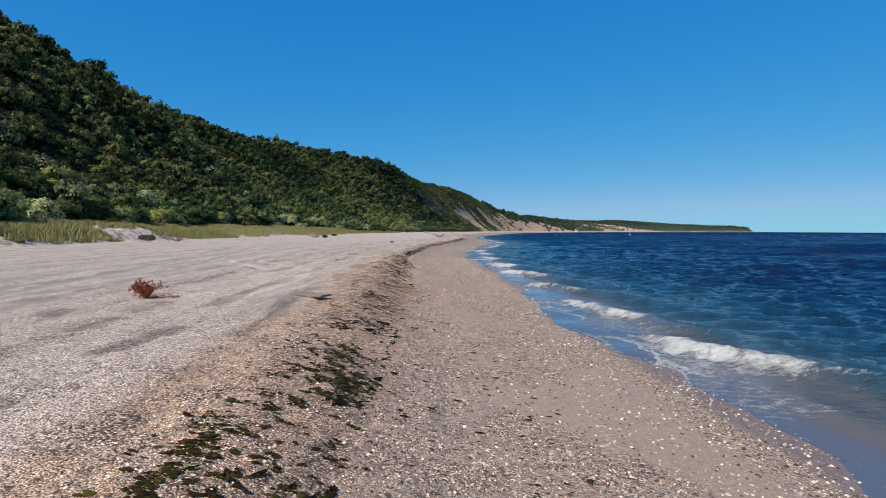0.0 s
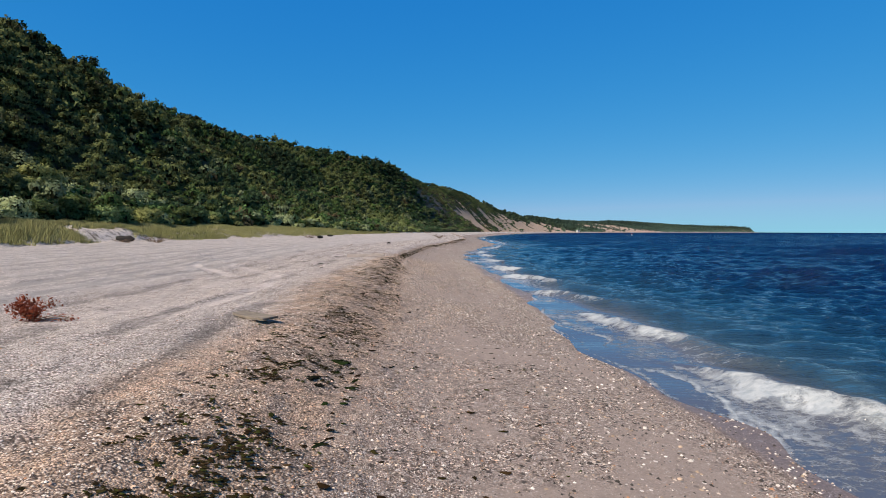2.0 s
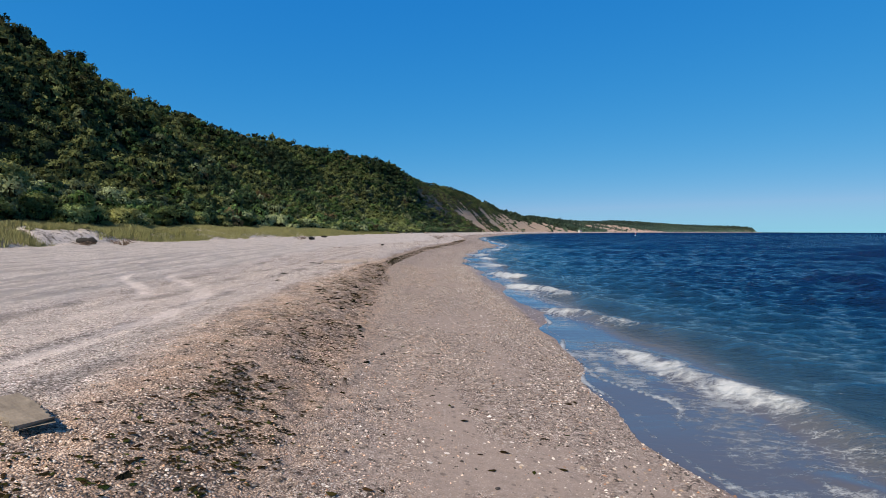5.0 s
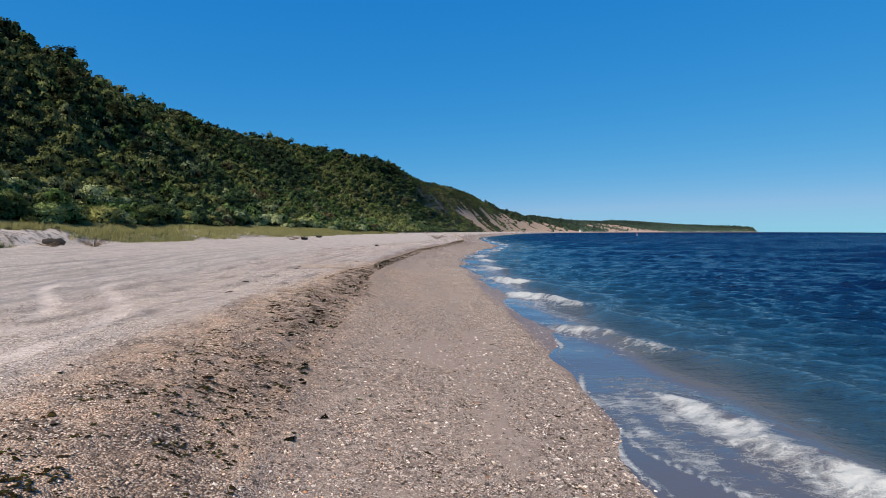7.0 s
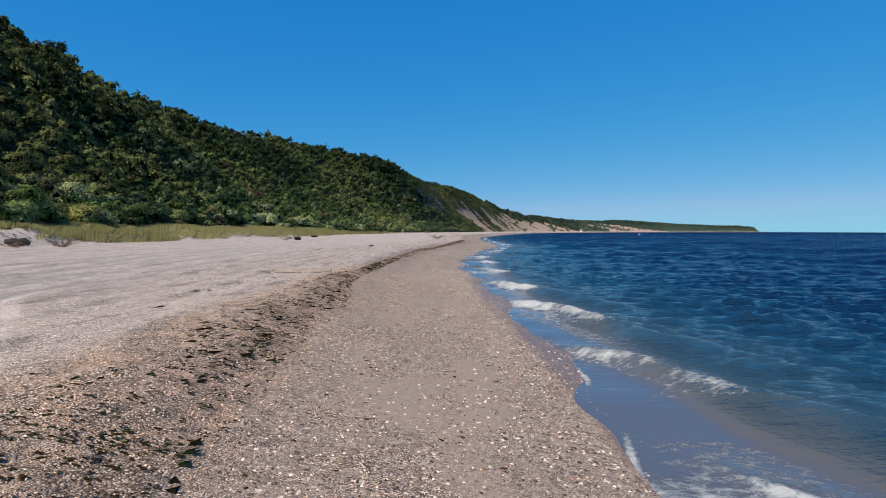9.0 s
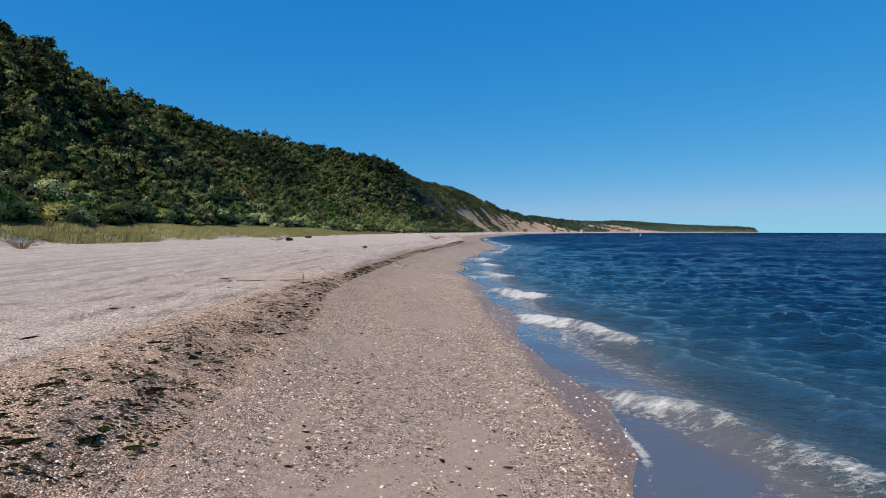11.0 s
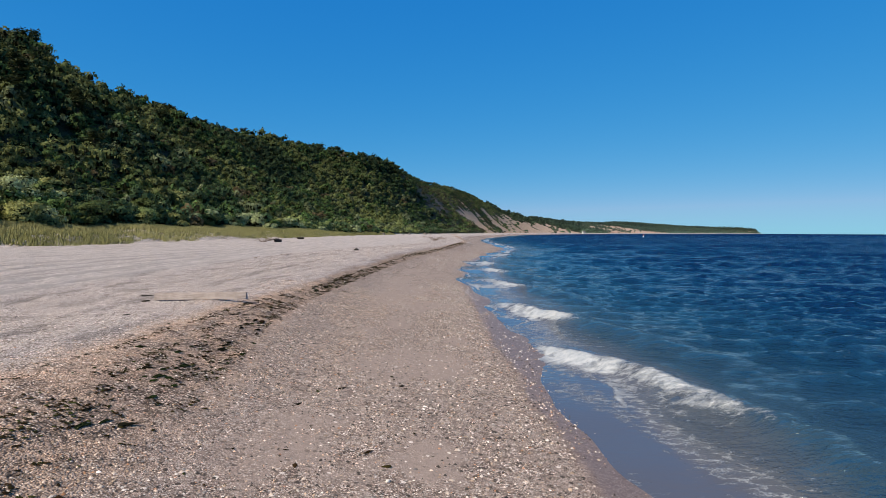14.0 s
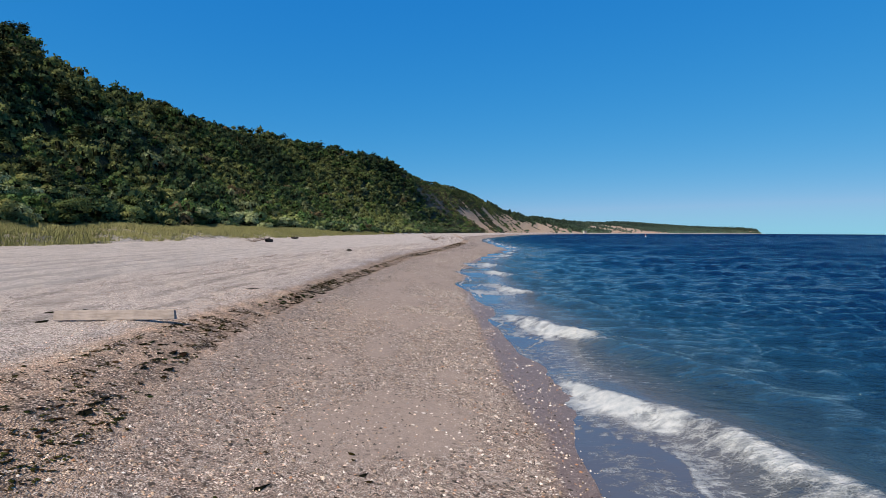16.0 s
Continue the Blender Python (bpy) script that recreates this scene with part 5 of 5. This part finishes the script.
def clump(seed, colour, label):
    """A matted, crumpled heap of weed with a ragged edge."""
    rng = np.random.default_rng(seed)
    rings, around = 5, 20
    verts, faces = [(0, 0, 0.03)], []
    edge = 1 + 0.25 * rng.normal(size=around) + 0.2 * np.sin(np.arange(around) * 0.9 + seed)
    for r in range(1, rings + 1):
        for k in range(around):
            t = 2 * np.pi * (k + 0.3 * rng.normal()) / around
            out = 0.13 * (r / rings) * np.clip(1 + (edge[k] - 1) * r / rings, 0.3, 1.9)
            lift = 0.03 * (1 - (r / rings) ** 2) * rng.uniform(0.1, 1.5) + 0.012 * rng.uniform(-0.5, 1)
            verts.append((1.5 * out * np.cos(t), out * np.sin(t), -0.01 if r == rings else lift))
    for k in range(around):
        faces.append((0, 1 + k, 1 + (k + 1) % around))
        for r in range(rings - 1):
            a, b = 1 + r * around + k, 1 + r * around + (k + 1) % around
            faces += [(a, a + around, b + around), (a, b + around, b)]
    return tagged(part("seaweed_clump", tinted_mesh("seaweed_clump", np.array(verts), np.array(faces), colour), WEED), label, "seaweed", "wrack line")


CLUMPS = [
    clump(201, (0.018, 0.025, 0.009), "dark green seaweed clump drying on the gravel"),
    clump(202, (0.011, 0.011, 0.007), "black dried seaweed clump on the gravel"),
    clump(203, (0.022, 0.036, 0.010), "wet green seaweed clump in the wrack line"),
    clump(204, (0.024, 0.014, 0.008), "brown seaweed clump on the damp gravel"),
]
rng = np.random.default_rng(211)
spots = [(-1.62, 22.4, 0.5, 0), (-1.5, 21.9, 0.45, 1), (-1.7, 22.9, 0.45, 1), (-1.58, 22.1, 0.45, 1), (-1.66, 22.65, 0.4, 0), (-0.35, 30.8, 0.3, 1), (-0.9, 35.3, 0.35, 1), (-0.45, 36.4, 0.35, 1), (-1.0, 12.7, 0.3, 1), (-0.55, 6.6, 0.3, 1), (0.5, 37.0, 0.3, 1), (-1.1, 19.6, 0.45, 1), (-0.9, 20.6, 0.4, 1), (-6.7, 42.4, 0.8, 1), (-7.0, 44.3, 0.6, 1), (-7.5, 43.9, 0.7, 1), (-5.7, 39.6, 0.5, 1), (-6.7, 34.8, 0.6, 1), (-6.3, 34.9, 0.45, 3), (-5.8, 30.7, 0.6, 1), (-4.8, 49.4, 0.6, 1)]
while len(spots) < 300:
    y = rng.uniform(3.0, 56)
    low, high = float(weed_low(y)), float(weed_high(y))
    x = low + (high - low) * rng.beta(1.4, 2.2)
    if vnoise(np.array([x / 0.7]), np.array([y / 1.6]), 221)[0] > 0.0:
        spots.append((x, y, rng.uniform(0.16, 0.36) + 0.4 * rng.uniform() ** 5, int(rng.choice(4, p=[0.34, 0.28, 0.2, 0.18]))))
put_all(CLUMPS, [(kind, pose(x, y, ground_z(x, y), 0, 0, rng.uniform(20, 110)), (size * rng.uniform(0.9, 1.6), size * 0.9, size)) for x, y, size, kind in spots])


def wrack_scraps():
    """The small stuff of the wrack line: bits of weed, thick along the band and thin around it."""
    rng = np.random.default_rng(231)
    templates = [weed_flake(240 + k) for k in range(6)]
    n = 145000
    y = 2.6 + 130 * rng.uniform(0, 1, n) ** 2.05
    low, high = weed_low(y), weed_high(y)
    t = np.where(y > 27, rng.beta(1.25, 1.2, n), rng.beta(1.35, 1.5, n)) * (1.0 + 0.22 * vnoise(y / 6, y * 0, 224))
    stray = rng.uniform(0, 1, n) < 0.05
    t[stray] = rng.uniform(-1.8, 1.3, stray.sum())
    line = rng.uniform(0, 1, n) < 0.12 * step(22, 40, y)
    t[line] = 1.06 - 0.25 * step(41, 50, y[line]) + 0.08 * vnoise(y[line] / 2.5, y[line] * 0, 222) + rng.normal(scale=0.05, size=line.sum())
    x = low + (high - low) * t
    dense = 0.62 * vnoise(x / 0.5, y / 0.9, 221) + 0.8 * vnoise(x / 0.17 + y / 0.4, y / 0.13, 223) + 0.35 * vnoise(x / 0.06, y / 0.05, 225)
    keep = ((dense > rng.uniform(0.02, 0.68, n) - 0.1 * step(26, 34, y)) & ~stray) | (stray & (rng.uniform(0, 1, n) < 0.22)) | (line & (dense > 0.0))
    x, y = x[keep], y[keep]
    z = beach_height(x, y)
    size = (0.009 + 0.026 * rng.uniform(0, 1, len(x)) ** 2.5) * np.where(stray[keep], 1.7, 1.0) * (1 + np.clip(y - 40, 0, 100) / 90)
    pick = rng.integers(0, 6, len(x))
    vs, fs, cs, base = [], [], [], 0
    for k, (tv, tf) in enumerate(templates):
        some = pick == k
        sz = np.stack([size[some]] * 3, 1)
        v, f = spread(tv, tf, np.stack([x, y, z + 0.003], 1)[some], rng.normal(2.75, 0.5, some.sum()), sz)
        vs.append(v), fs.append(f + base)
        cs.append(np.repeat(WEED_TINTS[rng.integers(0, 5, some.sum())], len(tv), 0))
        base += len(v)
    me = raw_mesh("seaweed_scraps", np.concatenate(vs), np.concatenate(fs), colours={"tint": np.concatenate(cs)})
    tagged(part("seaweed_scraps", me, WEED), "scattered bits of dark seaweed along the wrack line", "seaweed", kind="stuff")


wrack_scraps()


# ---- pebbles and shells ----
OCTA_V = np.array([(1, 0, -0.3), (0.25, 0.95, -0.25), (-0.8, 0.55, -0.3), (-0.75, -0.6, -0.25), (0.3, -0.95, -0.3), (0.1, 0.05, 1)], float)
OCTA_F = np.array([(0, 1, 5), (1, 2, 5), (2, 3, 5), (3, 4, 5), (4, 0, 5)])


def pebbles(name, label, seed, n, d0, d1, y0, y1, small, large, tints, weights, clumpy, cut, mottled=0.2):
    rng = np.random.default_rng(seed)
    y = y0 + (y1 - y0) * rng.uniform(0, 1, n) ** 1.05
    d = rng.uniform(d0 - 0.9, d1 + 0.9, n)
    x = shore_line(y) + d
    wander = d + 0.6 * vnoise(x / 1.1, y / 1.7, seed + 7)
    inside = rng.uniform(0, 1, n) < step(d0 - 0.9, d0 + 0.5, wander) * step(d1 + 0.9, d1 - 0.5, wander)
    x, y, n = x[inside], y[inside], int(inside.sum())
    dense = fbm(x / clumpy, y / (clumpy * 1.8), 3, seed)
    keep = (dense + rng.normal(scale=0.35, size=n) > cut) & ((ruts(x, y, PALE_TRACKS) > -0.012) | (rng.uniform(0, 1, n) < 0.4))
    keep &= rng.uniform(0, 1, n) > 0.6 * smooth_sand(x, y)
    x, y = x[keep], y[keep]
    n = len(x)
    z = beach_height(x, y)
    r = (small + (large - small) * rng.uniform(0, 1, n) ** 3.0) * (1 + np.clip(y - 40, 0, 80) / 60)
    size = np.stack([r * rng.uniform(0.8, 1.4, n), r * rng.uniform(0.6, 1.0, n), r * rng.uniform(0.35, 0.8, n)], 1)
    v, f = spread(OCTA_V, OCTA_F, np.stack([x, y, z + 0.1 * r], 1), rng.uniform(0, 6.28, n), size)
    c = np.array(tints)[rng.choice(len(tints), n, p=weights)] * rng.uniform(0.8, 1.2, (n, 1))
    c = np.where((rng.uniform(0, 1, n) < 0.92 * furrow(x, y) + mottled * step(0.15, 0.6, vnoise(x / 0.3, y / 0.5, seed + 3) + 0.5 * vnoise(x / 0.09, y / 0.12, seed + 4)))[:, None], np.array((0.075, 0.063, 0.057)) * rng.uniform(0.4, 2.2, (n, 1)), c)
    me = raw_mesh(name, v, f, colours={"tint": np.repeat(c, len(OCTA_V), 0)}, smooth=True)
    return tagged(part(name, me, STONE), label, "pebbles", kind="stuff")


SHELL_TINTS = [(0.84, 0.76, 0.69), (0.66, 0.545, 0.45), (0.42, 0.31, 0.22), (0.07, 0.058, 0.05), (0.46, 0.24, 0.13), (0.24, 0.22, 0.21)]
GRAVEL_TINTS = [(0.84, 0.67, 0.54), (0.72, 0.51, 0.36), (0.55, 0.34, 0.21), (0.07, 0.055, 0.045), (0.46, 0.27, 0.18), (0.24, 0.19, 0.15)]
pebbles("berm_shells", "pale broken shells and pebbles covering the berm", 301, 76000, -12.0, -7.0, 2.6, 40, 0.007, 0.020, SHELL_TINTS, [0.60, 0.18, 0.06, 0.08, 0.03, 0.05], 1.2, -0.25, 0.75)
pebbles("wrack_gravel", "tan and rusty gravel below the berm crest", 305, 66000, -7.8, -3.6, 2.6, 50, 0.007, 0.021, GRAVEL_TINTS, [0.34, 0.24, 0.13, 0.15, 0.09, 0.05], 1.0, -0.6, 0.7)
pebbles("foreshore_pebbles", "small shells and pebbles scattered over damp sand", 302, 100000, -5.2, -0.5, 2.6, 52, 0.008, 0.028, SHELL_TINTS, [0.12, 0.19, 0.17, 0.39, 0.05, 0.08], 1.1, -0.15)
pebbles("tideline_shells", "pale shells and dark pebbles strewn by the water", 303, 34000, -2.0, 0.45, 2.6, 60, 0.008, 0.036, SHELL_TINTS, [0.34, 0.19, 0.13, 0.24, 0.04, 0.06], 0.9, 0.02)
pebbles("distant_pebbles", "small shells and pebbles on the farther beach", 304, 20000, -12, -0.2, 46, 105, 0.010, 0.028, SHELL_TINTS, [0.40, 0.20, 0.13, 0.16, 0.04, 0.07], 1.8, 0.0)


# ---- the larger shells and pebbles of the foreshore, one by one ----
def clam_shell(seed, colour, label):
    """Half a shell lying hollow side down, ribbed, with a chipped rim."""
    rng = np.random.default_rng(seed)
    rings, ribs = 4, 13
    verts, faces = [(0, 0, 0.05)], []
    for r in range(1, rings + 1):
        for k in range(ribs):
            a = np.pi * (0.08 + 0.84 * k / (ribs - 1))
            out = r / rings * (1 + 0.05 * (k % 2)) * (1 - (0.14 * rng.uniform(0, 1) if r == rings else 0))
            verts.append((1.15 * out * np.cos(a), out * np.sin(a) * 1.05, 0.42 * np.sin(np.pi * (0.12 + 0.80 * r / rings)) + 0.02 * (k % 2) - 0.1))
    for k in range(ribs - 1):
        faces.append((0, 1 + k, 2 + k))
        for r in range(rings - 1):
            a = 1 + r * ribs + k
            faces += [(a, a + ribs, a + ribs + 1), (a, a + ribs + 1, a + 1)]
    return tagged(part("seashell", tinted_mesh("seashell", np.array(verts), np.array(faces), colour), STONE), label, "shell", "shells on the foreshore")


def loose_pebble(seed, colour, label):
    bm = bmesh.new()
    bmesh.ops.create_icosphere(bm, subdivisions=2, radius=1)
    for v in bm.verts:
        v.co *= 1 + 0.3 * noise.noise(v.co * 0.9 + Vector((seed, 0, 0)))
    me = from_bm("pebble", bm)
    tint = me.attributes.new("tint", "FLOAT_COLOR", "POINT")
    tint.data.foreach_set("color", np.tile(np.array((*colour, 1), np.float32), len(me.vertices)))
    me.polygons.foreach_set("use_smooth", np.full(len(me.polygons), True))
    return tagged(part("pebble", me, STONE), label, "pebble", "pebbles on the foreshore")


LOOSE = [
    clam_shell(401, (0.72, 0.68, 0.62), "white clam shell lying on damp sand"),
    clam_shell(402, (0.58, 0.46, 0.36), "tan clam shell with a chipped rim on sand"),
    clam_shell(403, (0.62, 0.58, 0.55), "pale grey broken shell on damp gravel"),
    loose_pebble(411, (0.06, 0.05, 0.045), "dark rounded pebble on the damp sand"),
    loose_pebble(412, (0.50, 0.37, 0.27), "tan rounded pebble on the damp sand"),
    loose_pebble(413, (0.66, 0.60, 0.54), "smooth pale pebble on the damp sand"),
]
rng = np.random.default_rng(421)
spots = []
for n in range(210):
    y = 3.2 + 44 * rng.uniform() ** 1.1
    d = -0.45 - 4.6 * rng.uniform() ** 1.7
    x = float(shore_line(y)) + d
    kind = int(rng.choice(6, p=[0.2, 0.14, 0.1, 0.26, 0.16, 0.14]))
    r = rng.uniform(0.018, 0.042) * (0.8 if kind > 2 else 1.0)
    spots.append((kind, pose(x, y, ground_z(x, y) + 0.15 * r, rng.uniform(-12, 12), rng.uniform(-12, 12), rng.uniform(0, 360)), (r, r * rng.uniform(0.75, 1.0), r * rng.uniform(0.5, 0.75))))
put_all(LOOSE, spots)
